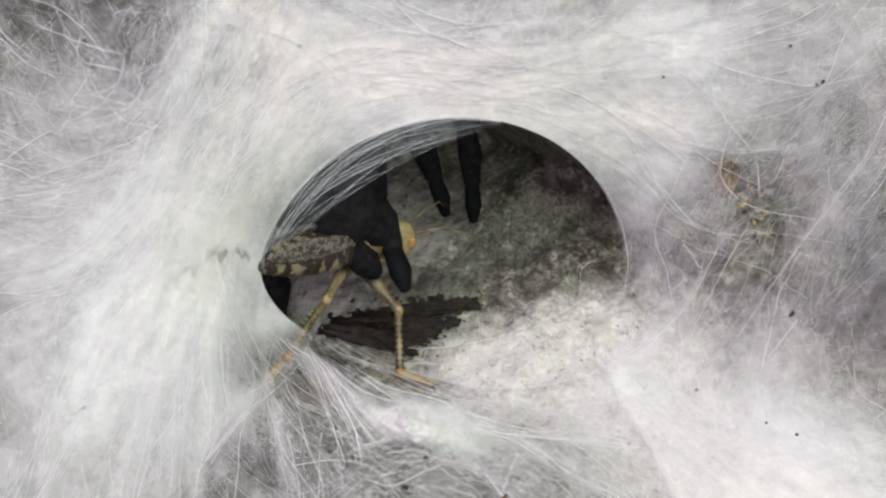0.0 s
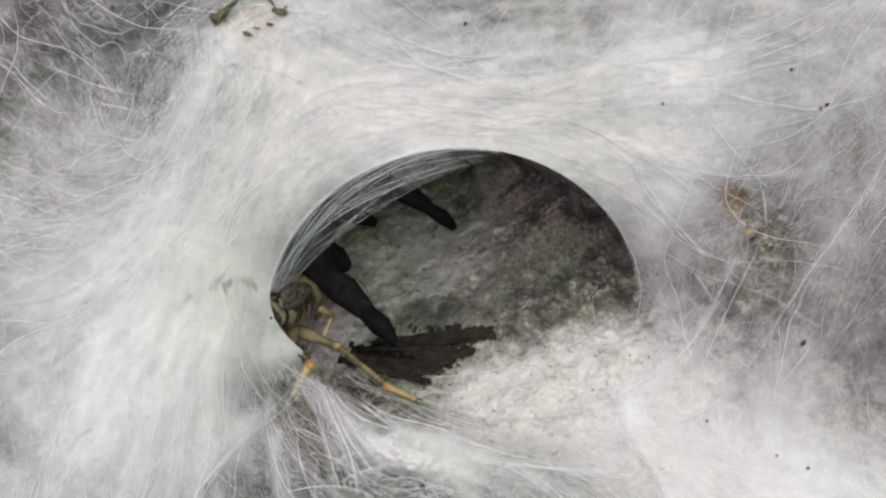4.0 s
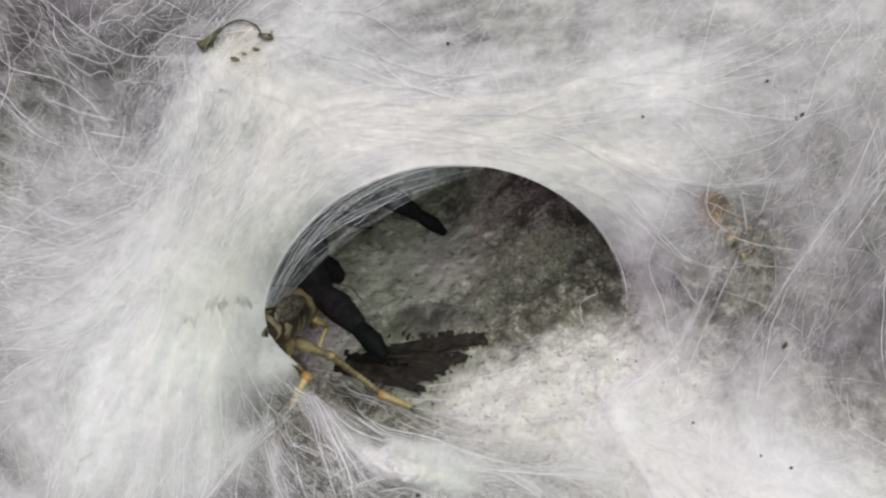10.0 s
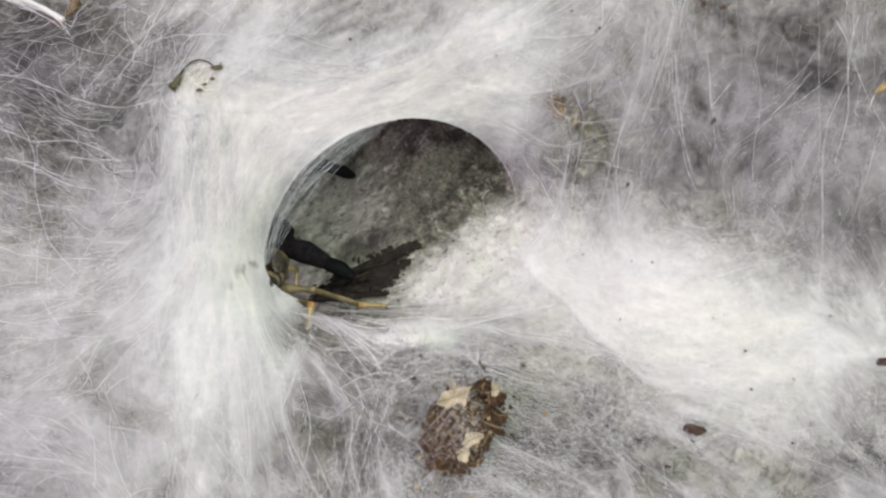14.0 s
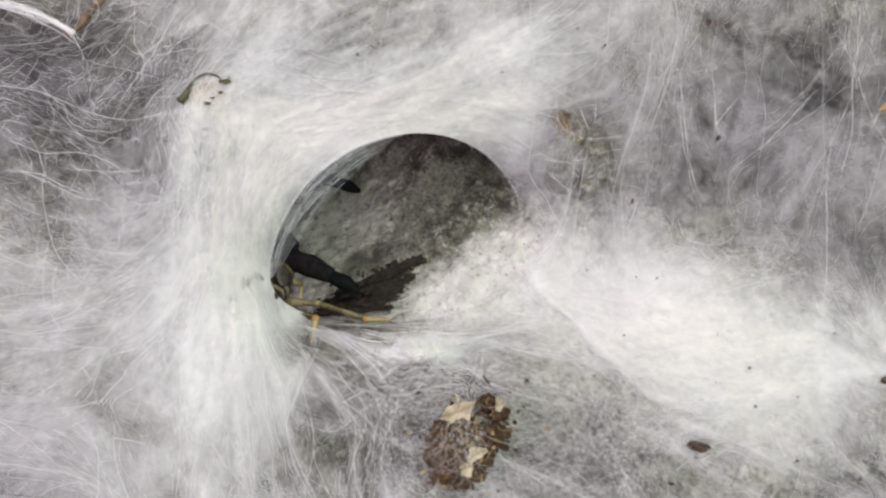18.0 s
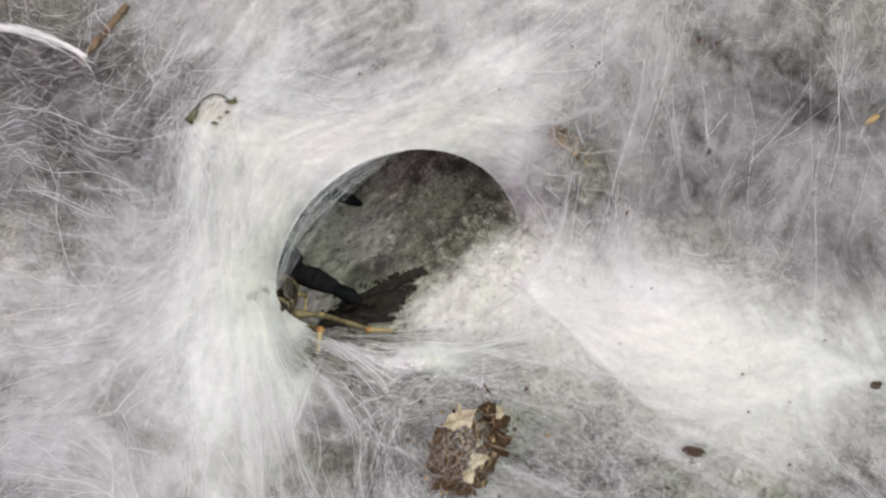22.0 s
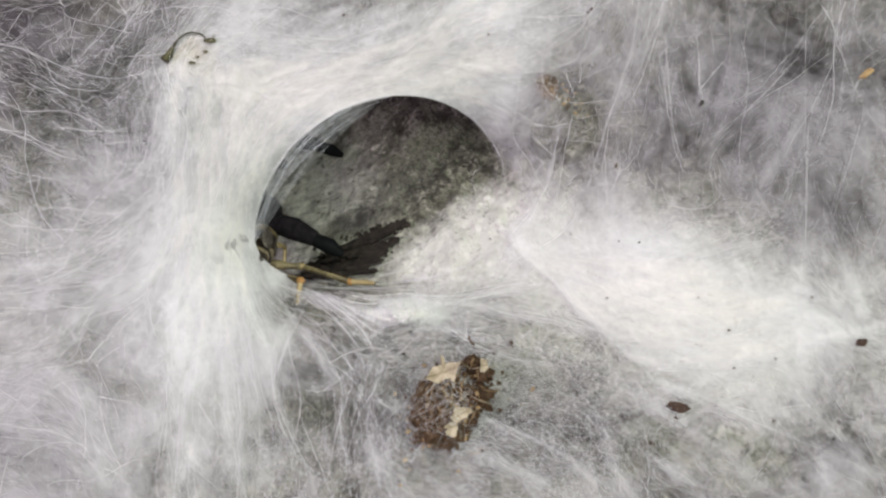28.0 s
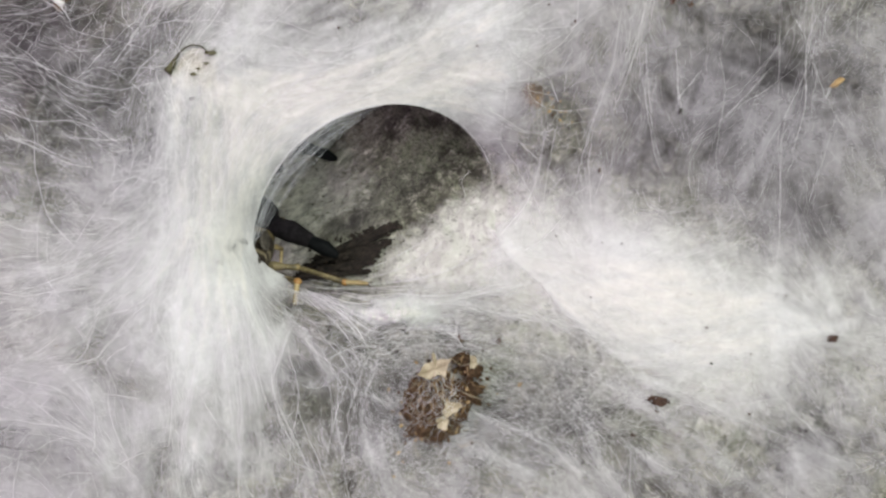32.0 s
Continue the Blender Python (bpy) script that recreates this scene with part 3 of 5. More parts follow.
# ---- silk threads ----
def tubes(name, lines, radii, mat, sides=3):
    """One mesh of thin tubes along lines (n x k x 3, web frame), tapered at their ends."""
    n, k = lines.shape[:2]
    pts = np.array(ORIGIN) + UNIT * (lines[..., :1] * np.array(SIDE) + lines[..., 1:2] * np.array(DOWN) + lines[..., 2:] * np.array(INTO))
    ahead = np.gradient(pts, axis=1)
    ahead /= np.linalg.norm(ahead, axis=-1, keepdims=True) + 1e-12
    out = np.array(INTO) + 0.01
    one = np.cross(ahead, out)
    one /= np.linalg.norm(one, axis=-1, keepdims=True) + 1e-12
    two = np.cross(ahead, one)
    taper = (0.35 + 0.65 * np.sin(np.pi * np.linspace(0.03, 0.97, k)) ** 0.5)[None, :, None]
    r = np.asarray(radii, float).reshape(n, 1, 1) * taper
    ring = [pts + r * (math.cos(2 * math.pi * s / sides) * one + 0.3 * math.sin(2 * math.pi * s / sides) * two) for s in range(sides)]
    verts = np.stack(ring, 2).reshape(-1, 3)
    i, j, s = np.meshgrid(np.arange(n), np.arange(k - 1), np.arange(sides), indexing="ij")
    base, nxt = (i * k + j) * sides, (s + 1) % sides
    faces = np.stack([base + s, base + nxt, base + sides + nxt, base + sides + s], -1).reshape(-1, 4)
    me = bpy.data.meshes.new(name)
    me.vertices.add(len(verts))
    me.vertices.foreach_set("co", verts.astype(np.float32).ravel())
    me.loops.add(faces.size)
    me.loops.foreach_set("vertex_index", faces.astype(np.int32).ravel())
    me.polygons.add(len(faces))
    me.polygons.foreach_set("loop_start", np.arange(0, faces.size, 4, dtype=np.int32))
    me.update(calc_edges=True)
    me.materials.append(mat)
    return new(name, me)


def surface_depth(u, v):
    """Whichever of sheet and soil lies in front of the open floor."""
    z = on_sheet(u, v)
    a, b = 784 + 1539 * u, 441 + 1539 * v
    bare = smooth(0.3, 0.7, np.maximum(spot(a, b, 800, 450, 130, 110), spot(a, b, 640, 530, 150, 30)))
    g = z.copy()
    for _ in range(8):
        g = 0.5 * g + 0.5 * ground_depth(u * g, v * g)
    return np.minimum(z * (1 - bare) + g * bare, g)


def strung(ab, rise=0.004):
    """Points (a, b) of the plan laid on the silk, a little proud of it."""
    u, v = tenth(ab[..., 0], ab[..., 1])
    z = surface_depth(u, v) - rise
    return np.stack([u * z, v * z, z], -1)


rng = np.random.RandomState(7)
thread_mat = thread_material("silk_thread", (0.97, 0.97, 0.97))
fibre_mat = thread_material("silk_fibre", (0.97, 0.97, 0.97))

# the strands that can be told apart
for g in GUIDES:
    ab = bend(g, 26)
    ab = ab + np.stack([wobble(ab[:, 0], ab[:, 1], 0.05, 5), wobble(ab[:, 1], ab[:, 0], 0.05, 6)], -1) * 3.0
    line = strung(ab, 0.0015)[None]
    strand = tubes("thread", line, [rng.uniform(0.00001, 0.000032)], thread_mat, 4)
    strand.parent = web

# the bold strands that sweep round the lower lip, each with a few finer ones beside it
LIP_SWEEPS = (
    (11, ((549, 548), (596, 576), (627, 600), (655, 625), (680, 665))),
    (8, ((555, 552), (603, 574), (640, 603), (683, 632))),
    (4, ((555, 554), (591, 583), (624, 623), (660, 668))),
    (5, ((526, 514), (553, 527), (601, 539), (660, 545), (722, 540), (793, 528), (856, 506), (908, 468))),
    (6, ((531, 524), (560, 538), (614, 550), (677, 550), (735, 548), (800, 544), (859, 534))),
    (5, ((552, 537), (580, 548), (644, 550), (727, 554), (782, 551), (820, 542), (838, 525))),
    (10, ((592, 568), (633, 587), (670, 605), (704, 579), (739, 583), (794, 581), (840, 580), (885, 591))),
    (2, ((561, 575), (550, 605), (530, 647), (500, 725))),
    (4, ((451, 508), (463, 563), (485, 615), (509, 657), (512, 671))),
)
LIP_CROSSINGS = (
    (4, ((549, 593), (559, 605), (574, 617), (598, 621), (620, 621))),
    (5, ((612, 555), (679, 567), (734, 562), (808, 565), (875, 560))),
    (5, ((587, 562), (656, 581), (698, 578), (752, 567), (822, 566))),
    (5, ((495, 525), (521, 546), (547, 559), (587, 562))),
    (3, ((640, 525), (707, 505), (772, 470), (831, 432))),
    (3, ((659, 540), (735, 516), (798, 482), (843, 444))),
    (3, ((640, 566), (690, 578), (765, 582), (840, 572), (905, 557), (985, 538))),
    (3, ((840, 573), (868, 578), (905, 592), (960, 600), (1092, 626))),
)
LIP_FOLDS = (
    (4, ((700, 640), (735, 625), (765, 628), (800, 622), (860, 652), (930, 676), (1000, 690))),
    (1, ((688, 676), (712, 676), (728, 668), (745, 650), (766, 634))),
    (4, ((640, 640), (668, 612), (705, 590), (745, 588), (790, 604))),
    (4, ((660, 650), (700, 622), (740, 604), (790, 620), (830, 640))),
    (3, ((690, 664), (672, 700), (655, 750), (640, 800))),
    (3, ((600, 690), (640, 668), (690, 660), (740, 690))),
    (2, ((850, 590), (846, 630), (856, 665))),
)
LIP_STRANDS = LIP_SWEEPS + LIP_CROSSINGS + LIP_FOLDS
for n, (count, g) in enumerate(LIP_STRANDS):
    r = np.random.RandomState(300 + n)
    for i in range(count):
        ab = bend(np.array(g) + (r.normal(0, 3.0, (len(g), 2)) + r.normal(0, 3.0, 2) if i else 0), 24)
        strand = tubes("thread", strung(ab, 0.0030 + 0.002 * r.random_sample())[None], [(0.00006 if n in (0, 1, 6) else 0.000055 if n in (15, 17, 18) else 0.000034) if i == 0 else r.uniform(0.000008, 0.000024)], thread_mat, 4)
        strand.parent = web

# fine single threads, from end to end
BROW_THREADS = (
    ((526, 222), (493, 275), (479, 321)),
    ((526, 222), (549, 219), (578, 223)),
    ((376, 195), (436, 199), (466, 207)),
    ((466, 207), (486, 217), (511, 231)),
    ((376, 195), (376, 239), (363, 315), (368, 370)),
    ((464, 210), (434, 250), (445, 296)),
    ((637, 150), (665, 155), (693, 157)),
    ((584, 197), (610, 214)),
    ((479, 321), (483, 278), (484, 246)),
    ((512, 283), (492, 323)),
    ((413, 168), (417, 192)),
)
CORNER_THREADS = (
    ((306, 162), (321, 214), (349, 269)),
    ((7, 278), (69, 302), (129, 329), (166, 336)),
    ((273, 305), (270, 332), (218, 343)),
    ((121, 279), (182, 284), (234, 282)),
    ((195, 306), (258, 299)),
    ((285, 291), (290, 257)),
    ((303, 292), (285, 336), (269, 384)),
    ((348, 278), (340, 328), (337, 375)),
    ((366, 179), (375, 232), (362, 283), (352, 337), (357, 373)),
    ((432, 253), (436, 277), (451, 306)),
    ((466, 206), (498, 225)),
    ((262, 200), (236, 177), (204, 160)),
    ((241, 176), (254, 151), (273, 128)),
)
LIP_THREADS = (
    ((450, 511), (455, 545), (465, 585), (487, 628), (511, 662)),
    ((549, 580), (536, 620), (521, 670), (506, 731)),
    ((550, 530), (605, 521)),
    ((558, 548), (629, 550), (696, 542), (770, 535), (827, 518), (863, 503)),
    ((738, 584), (778, 584), (826, 576), (863, 586), (895, 595)),
    ((826, 576), (885, 564)),
    ((548, 605), (561, 620), (589, 637), (609, 660)),
    ((701, 585), (680, 607), (667, 622)),
    ((726, 643), (751, 631), (767, 623), (791, 631)),
)
SLOPE_THREADS = (
    ((1010, 252), (1000, 315), (988, 368), (950, 425), (893, 482), (825, 521)),
    ((1032, 235), (1019, 304), (1006, 393)),
    ((1144, 108), (1122, 172), (1090, 261)),
    ((1120, 332), (1102, 381)),
    ((1048, 409), (1017, 447), (940, 494), (861, 531)),
    ((843, 569), (919, 557), (1040, 524)),
    ((844, 238), (882, 276), (910, 330), (915, 363)),
    ((929, 166), (991, 157), (1041, 133), (1058, 102)),
    ((1015, 161), (1035, 207)),
    ((871, 330), (855, 350), (864, 379)),
    ((964, 281), (999, 310)),
    ((918, 226), (975, 261)),
    ((1046, 134), (1044, 183)),
)
FOOT_THREADS = (
    ((11, 828), (81, 832), (121, 840), (161, 856), (181, 876), (217, 886), (253, 921)),
    ((360, 615), (352, 757), (337, 838), (324, 940)),
    ((356, 696), (342, 777), (331, 859)),
    ((309, 454), (294, 495), (249, 556), (179, 598), (155, 649), (120, 685)),
    ((269, 485), (209, 547), (109, 549)),
    ((441, 450), (441, 562), (477, 643), (503, 673), (501, 734), (545, 855), (576, 885)),
    ((364, 403), (372, 503), (371, 655)),
    ((544, 579), (523, 652), (503, 714)),
    ((134, 629), (160, 659)),
    ((432, 674), (443, 775), (440, 928)),
    ((361, 671), (401, 677)),
    ((190, 755), (251, 764)),
)
HANGING_THREADS = (
    ((1147, 33), (1134, 124), (1115, 184), (1087, 276), (1059, 377)),
    ((1188, 32), (1179, 92), (1160, 153), (1136, 214)),
    ((1195, 92), (1202, 173), (1214, 264), (1231, 334)),
    ((1471, 25), (1501, 75), (1525, 156)),
    ((1465, 218), (1456, 280), (1457, 351), (1456, 474)),
    ((1522, 24), (1503, 85), (1501, 207), (1477, 289)),
    ((1437, 127), (1371, 200), (1341, 231)),
    ((1558, 226), (1529, 329), (1500, 411)),
    ((1257, 131), (1259, 202)),
    ((1298, 140), (1258, 192)),
)
FINE = BROW_THREADS + CORNER_THREADS + LIP_THREADS + SLOPE_THREADS + FOOT_THREADS + HANGING_THREADS
for n, g in enumerate(FINE):
    r = np.random.RandomState(500 + n)
    for i in range(3):
        k = 22 if len(g) > 2 else 12
        spread = 0.0 if i == 0 else 2.6
        ab = bend(np.array(g) + r.normal(0, 1, (len(g), 2)) * spread, k) + r.normal(0, 0.45, (k, 2))
        strand = tubes("thread", strung(ab, 0.0026 + 0.001 * r.random_sample())[None], [r.uniform(0.000016, 0.00003) if i == 0 else r.uniform(0.000006, 0.000012)], thread_mat, 4)
        strand.parent = web


def fibres(name, count, seed, reach, thin, spread, rise, where):
    """A fleece of short fibres that follow the strands near them."""
    r = np.random.RandomState(seed)
    a, b = where(r, count)
    turn, k = r.normal(0, spread, count), 9
    length = r.uniform(*reach, count) / (k - 1)
    pos, side, out = np.stack([a, b], -1), r.choice([-1.0, 1.0], count), []
    curl = r.normal(0, 0.16, count)
    for s in range(k):
        out.append(pos.copy())
        ang = combed.turn(pos[:, 0], pos[:, 1]) + turn + curl * s
        pos = pos + np.stack([np.cos(ang), np.sin(ang)], -1) * (length * side)[:, None]
    lines = np.stack(out, 1)
    u, v = tenth(lines[..., 0], lines[..., 1])
    keep = (mouth(u, v) > 1.04).all(1)
    keep &= r.random_sample(count) > np.maximum(np.maximum(0.93 * spot(lines[:, 4, 0], lines[:, 4, 1], 570, 730, 120, 150), 0.88 * spot(lines[:, 4, 0], lines[:, 4, 1], 1380, 200, 340, 240)), 0.85 * spot(lines[:, 4, 0], lines[:, 4, 1], 90, 130, 290, 250))
    lines, u, v = lines[keep], u[keep], v[keep]
    z = surface_depth(u, v) - r.uniform(0.0, rise, len(lines))[:, None]
    mesh = tubes(name, np.stack([u * z, v * z, z], -1), r.uniform(*thin, len(lines)), fibre_mat)
    mesh.parent = web
    return tagged(mesh, kind="stuff")


def all_over(r, n):
    return r.uniform(-150, 1720, n), r.uniform(-150, 1030, n)


def along_strands(r, n):
    g = np.concatenate([bend(q, 40) for q in GUIDES])
    p = g[r.randint(0, len(g), n)] + r.normal(0, 1, (n, 2)) * r.choice([5.0, 14.0, 34.0], (n, 1))
    return p[:, 0], p[:, 1]


def below_mouth(r, n):
    return r.uniform(430, 1150, n), r.uniform(610, 920, n)


fibres("fibre_mat", 3000, 21, (50, 220), (0.000005, 0.000011), 0.40, 0.008, all_over)
fibres("fibre_fleece", 5200, 22, (90, 420), (0.000003, 0.000010), 0.22, 0.005, along_strands)
fibres("fibre_cross", 2600, 23, (60, 260), (0.000004, 0.000011), 1.1, 0.006, below_mouth)


# the loose tangle in the web's upper corner
for seed, count, box, rad in ((41, 150, (-100, 330, -130, 300), (0.000006, 0.000022)), (49, 24, (-60, 320, -100, 260), (0.000016, 0.000042)), (42, 70, (330, 1000, 60, 240), (0.000015, 0.000045)), (43, 130, (290, 480, 180, 900), (0.00001, 0.00004))) + ((44, 13, (960, 1600, -60, 420), (0.000012, 0.000035)),
                               (45, 20, (480, 760, 560, 900), (0.000015, 0.000045)), (46, 26, (900, 1500, 620, 900), (0.000015, 0.000045)), (47, 40, (-60, 320, 420, 900), (0.000015, 0.000045)), (50, 40, (660, 800, 575, 625), (0.000015, 0.00004)), (48, 26, (560, 1000, 540, 660), (0.000015, 0.000045))):
    r = np.random.RandomState(seed)
    for i in range(count):
        pos, ab = np.array([r.uniform(box[0], box[1]), r.uniform(box[2], box[3])]), []
        side, off, curl, stride = r.choice([-1, 1]), r.normal(0, 0.6 if seed in (42, 47, 50) else 0.45 if seed in (41, 49) else 0.3), 0.0, r.uniform(6, 16) * (0.35 if seed == 50 else 1)
        for k in range(24):
            ab.append(pos)
            curl += r.normal(0, 0.30 if seed in (41, 49) else 0.10)
            ang = float(combed.turn(*pos)) + off + curl
            pos = pos + stride * side * np.array([math.cos(ang), math.sin(ang)])
        ab = np.array(ab) + (r.normal(0, 1.3, (24, 2)) if seed in (41, 49) else 0)
        u, v = tenth(ab[:, 0], ab[:, 1])
        if (mouth(u, v) < 1.02).any():
            continue
        strand = tubes("thread", strung(ab, r.uniform(0.0008, 0.003) + (0.014 * r.random_sample() if seed in (41, 49) else 0))[None], [r.uniform(*rad)], thread_mat, 3)
        strand.parent = web

# ---- the veils along the lips of the mouth ----
def lip_veil(first, last, reach, deep, outer, inner, mat):
    """A gauze that hangs inwards from the rim between two angles; returns its edges."""
    va, vs = np.linspace(first, last, 90), np.linspace(0, 1, 12)[:, None]
    ou, ov = rim(va)
    oz = on_sheet(ou, ov)
    inset = reach * np.sin(np.pi * np.linspace(0, 1, 90)) ** 0.7
    iu, iv = ou - inset * np.cos(va) * 1.25, ov - inset * np.sin(va) * 1.1
    vu, vv = ou + (iu - ou) * vs, ov + (iv - ov) * vs
    vz = oz + deep * vs + 0.001 * wobble(vu, vv, 200, 9)
    gauze = grid_mesh("lip_veil", np.stack([vu * vz, vv * vz, vz], -1), outer + (inner - outer) * np.minimum(vs * 1.0, 1) + 0 * vu, np.stack([vu, vv, 0 * vz], -1), mat)
    gauze.parent = web
    return ou, ov, oz, iu, iv


veil_mat = silk_sheet("silk_veil", ((26.0, 0.014, 0.55, 9.0), (34.0, 0.016, 0.75, 9.0)), 0.16, (0.7, 0.73, 0.76), (0.66, 0.69, 0.73))
ou, ov, oz, iu, iv = lip_veil(math.pi * 0.97, math.pi * 1.52, 0.026, 0.030, 0.20, 0.08, veil_mat)
r = np.random.RandomState(31)
veil_thread_mat = thread_material("veil_thread", (0.9, 0.92, 0.95))
for n in range(24):
    lo, hi = sorted(r.uniform(0, 1, 2))
    hi = min(1.0, max(hi, lo + 0.45))
    i = np.linspace(lo * 89 * 0.3, hi * 89, 22)
    w = np.clip(r.uniform(0.05, 1.0) * np.ones(22) + np.linspace(-0.25, 0.25, 22) * r.choice([-1, 1]), 0, 1)
    pick = [np.interp(i, np.arange(90), f) for f in (ou, ov, oz, iu, iv)]
    u, v, z = pick[0] + (pick[3] - pick[0]) * w, pick[1] + (pick[4] - pick[1]) * w, pick[2] + 0.03 * w - 0.002
    strand = tubes("thread", np.stack([u * z, v * z, z], -1)[None], [r.uniform(0.000006, 0.000022)], veil_thread_mat, 4)
    strand.parent = web
for n in range(7):
    sway = 1 + 0.006 * wobble(np.linspace(0, 1, 90), n + np.zeros(90), 9, 70 + n) + 0.004 * (n - 3)
    hu, hv, hz = cu + (ou - cu) * sway, cv + (ov - cv) * sway, oz - 0.001 - 0.001 * r.random_sample()
    strand = tubes("hem", np.stack([hu * hz, hv * hz, hz], -1)[None], [r.uniform(0.000012, 0.000032)], thread_mat, 4)
    strand.parent = web


# ---- bits of soil, bark and leaf ----
def part(name, bm, mat, parent, label=""):
    me = bpy.data.meshes.new(name)
    bm.to_mesh(me)
    bm.free()
    me.materials.append(mat)
    ob = new(name, me)
    ob.parent = parent
    return tagged(ob, label)


def shade(bm):
    for f in bm.faces:
        f.smooth = True
    return bm


def settle(a, b, up=0.0):
    """World point on the silk at a plan point, lifted by up web units."""
    u, v = tenth([a], [b])
    z = float(surface_depth(u, v)[0]) - up
    return place(float(u[0]) * z, float(v[0]) * z, z)


def on_floor(a, b, up=0.0):
    """World point on the burrow's floor at a plan point."""
    u, v = tenth(a, b)
    z = 1.1
    for _ in range(12):
        z = 0.5 * z + 0.5 * float(ground_depth(np.array([u * z]), np.array([v * z]))[0])
    z -= up
    return place(float(u) * z, float(v) * z, z)


def lump(length, width, height, seed, rough=0.35, detail=2):
    """A broken crumb: a ball pulled out of shape."""
    bm = bmesh.new()
    bmesh.ops.create_icosphere(bm, subdivisions=detail, radius=1.0)
    off = Vector((seed * 7.3, seed * 3.1, seed))
    for v in bm.verts:
        n = noise.noise(v.co * 1.3 + off) * rough + noise.noise(v.co * 3.1 + off) * rough * 0.6
        v.co = v.co * (1 + n)
        v.co = Vector((v.co.x * length / 2, v.co.y * width / 2, v.co.z * height / 2))
    return bm


def lying(spot_at, turn=0.0):
    """A pose on the web: x along the slope's side, turned clockwise by turn degrees, z out of the web."""
    m = Matrix((SIDE, -DOWN, -INTO)).transposed().to_4x4()
    return Matrix.Translation(spot_at) @ m @ pose(0, 0, 0, 0, 0, -turn)


MM = 0.0000975
soil_mat = surface("dark_soil", (0.055, 0.036, 0.024), (0.23, 0.145, 0.085), 1300, 0.95, 1.0, 0.0008, shine=0.1)
bark_mat = surface("dark_bark", (0.010, 0.008, 0.006), (0.060, 0.046, 0.036), 500, 0.85, 1.0, 0.0008)
husk_mat = surface("pale_husk", (0.24, 0.20, 0.12), (0.52, 0.46, 0.33), 420, 0.6, 0.4)
straw_mat = surface("straw", (0.30, 0.19, 0.08), (0.55, 0.40, 0.20), 300, 0.6, 0.3)
crumb_mat = surface("brown_crumb", (0.035, 0.020, 0.014), (0.13, 0.075, 0.05), 500, 0.9, 0.8)
leaf_mat = surface("olive_leaf", (0.022, 0.021, 0.008), (0.10, 0.095, 0.036), 260, 0.55, 0.4)
twig_mat = surface("dry_twig", (0.07, 0.045, 0.025), (0.24, 0.17, 0.10), 260, 0.8, 0.7)
wrap_mat = thread_material("silk_wrap", (0.86, 0.84, 0.83))


def rod(points, radii, sides=10):
    """A smooth tapered rod through world points."""
    bm = bmesh.new()
    pts = [Vector(p) for p in points]
    rows = []
    for i, p in enumerate(pts):
        d = (pts[min(i + 1, len(pts) - 1)] - pts[max(i - 1, 0)]).normalized()
        one = d.orthogonal().normalized() if i == 0 else (rows[-1][1] - d * rows[-1][1].dot(d)).normalized()
        two = d.cross(one)
        ring = [bm.verts.new(p + radii[i] * (math.cos(2 * math.pi * s / sides) * one + math.sin(2 * math.pi * s / sides) * two)) for s in range(sides)]
        rows.append((ring, one))
    for (lo, _), (hi, _) in zip(rows, rows[1:]):
        for s in range(sides):
            bm.faces.new((lo[s], lo[(s + 1) % sides], hi[(s + 1) % sides], hi[s]))
    bm.faces.new(list(reversed(rows[0][0])))
    bm.faces.new(rows[-1][0])
    return shade(bm)


# bark lying on the burrow's floor, splintered at its end
bark = new("bark_piece")
bark.location = on_floor(620, 490)
tagged(bark, "dark splintered piece of bark on the burrow floor", "bark")
for ends, width, seed in ((((584, 500), (716, 450)), 9, 1), (((560, 520), (704, 476)), 15, 2), (((548, 532), (684, 506)), 12, 3)):
    bm = bmesh.new()
    rr = np.random.RandomState(seed)
    rows = []
    for i in range(31):
        f = i / 30
        a, b = ends[0][0] + (ends[1][0] - ends[0][0]) * f, ends[0][1] + (ends[1][1] - ends[0][1]) * f
        taper = (1 - f**7) * (0.85 + 0.15 * math.sin(f * 9 + seed)) + 0.12
        ring = []
        for k in range(14):
            q = k / 13 * 2 - 1
            w = width * taper * (q + rr.uniform(-0.55, 0.35) * q)
            top = 0.011 * (1 - q * q) ** 0.5 * (0.6 + 0.8 * noise.noise(Vector((f * 14, k, seed)))) + 0.003
            ring.append(bm.verts.new(on_floor(a + rr.uniform(-3, 3), b + w * 0.8, top) - bark.location))
        rows.append(ring)
    for lo, hi in zip(rows, rows[1:]):
        for k in range(13):
            bm.faces.new((lo[k], lo[k + 1], hi[k + 1], hi[k]))
    bmesh.ops.solidify(bm, geom=bm.faces[:], thickness=0.0006)
    part("slab", bm, bark_mat, bark)
# torn fibres run along it and fray at its end
rr = np.random.RandomState(17)
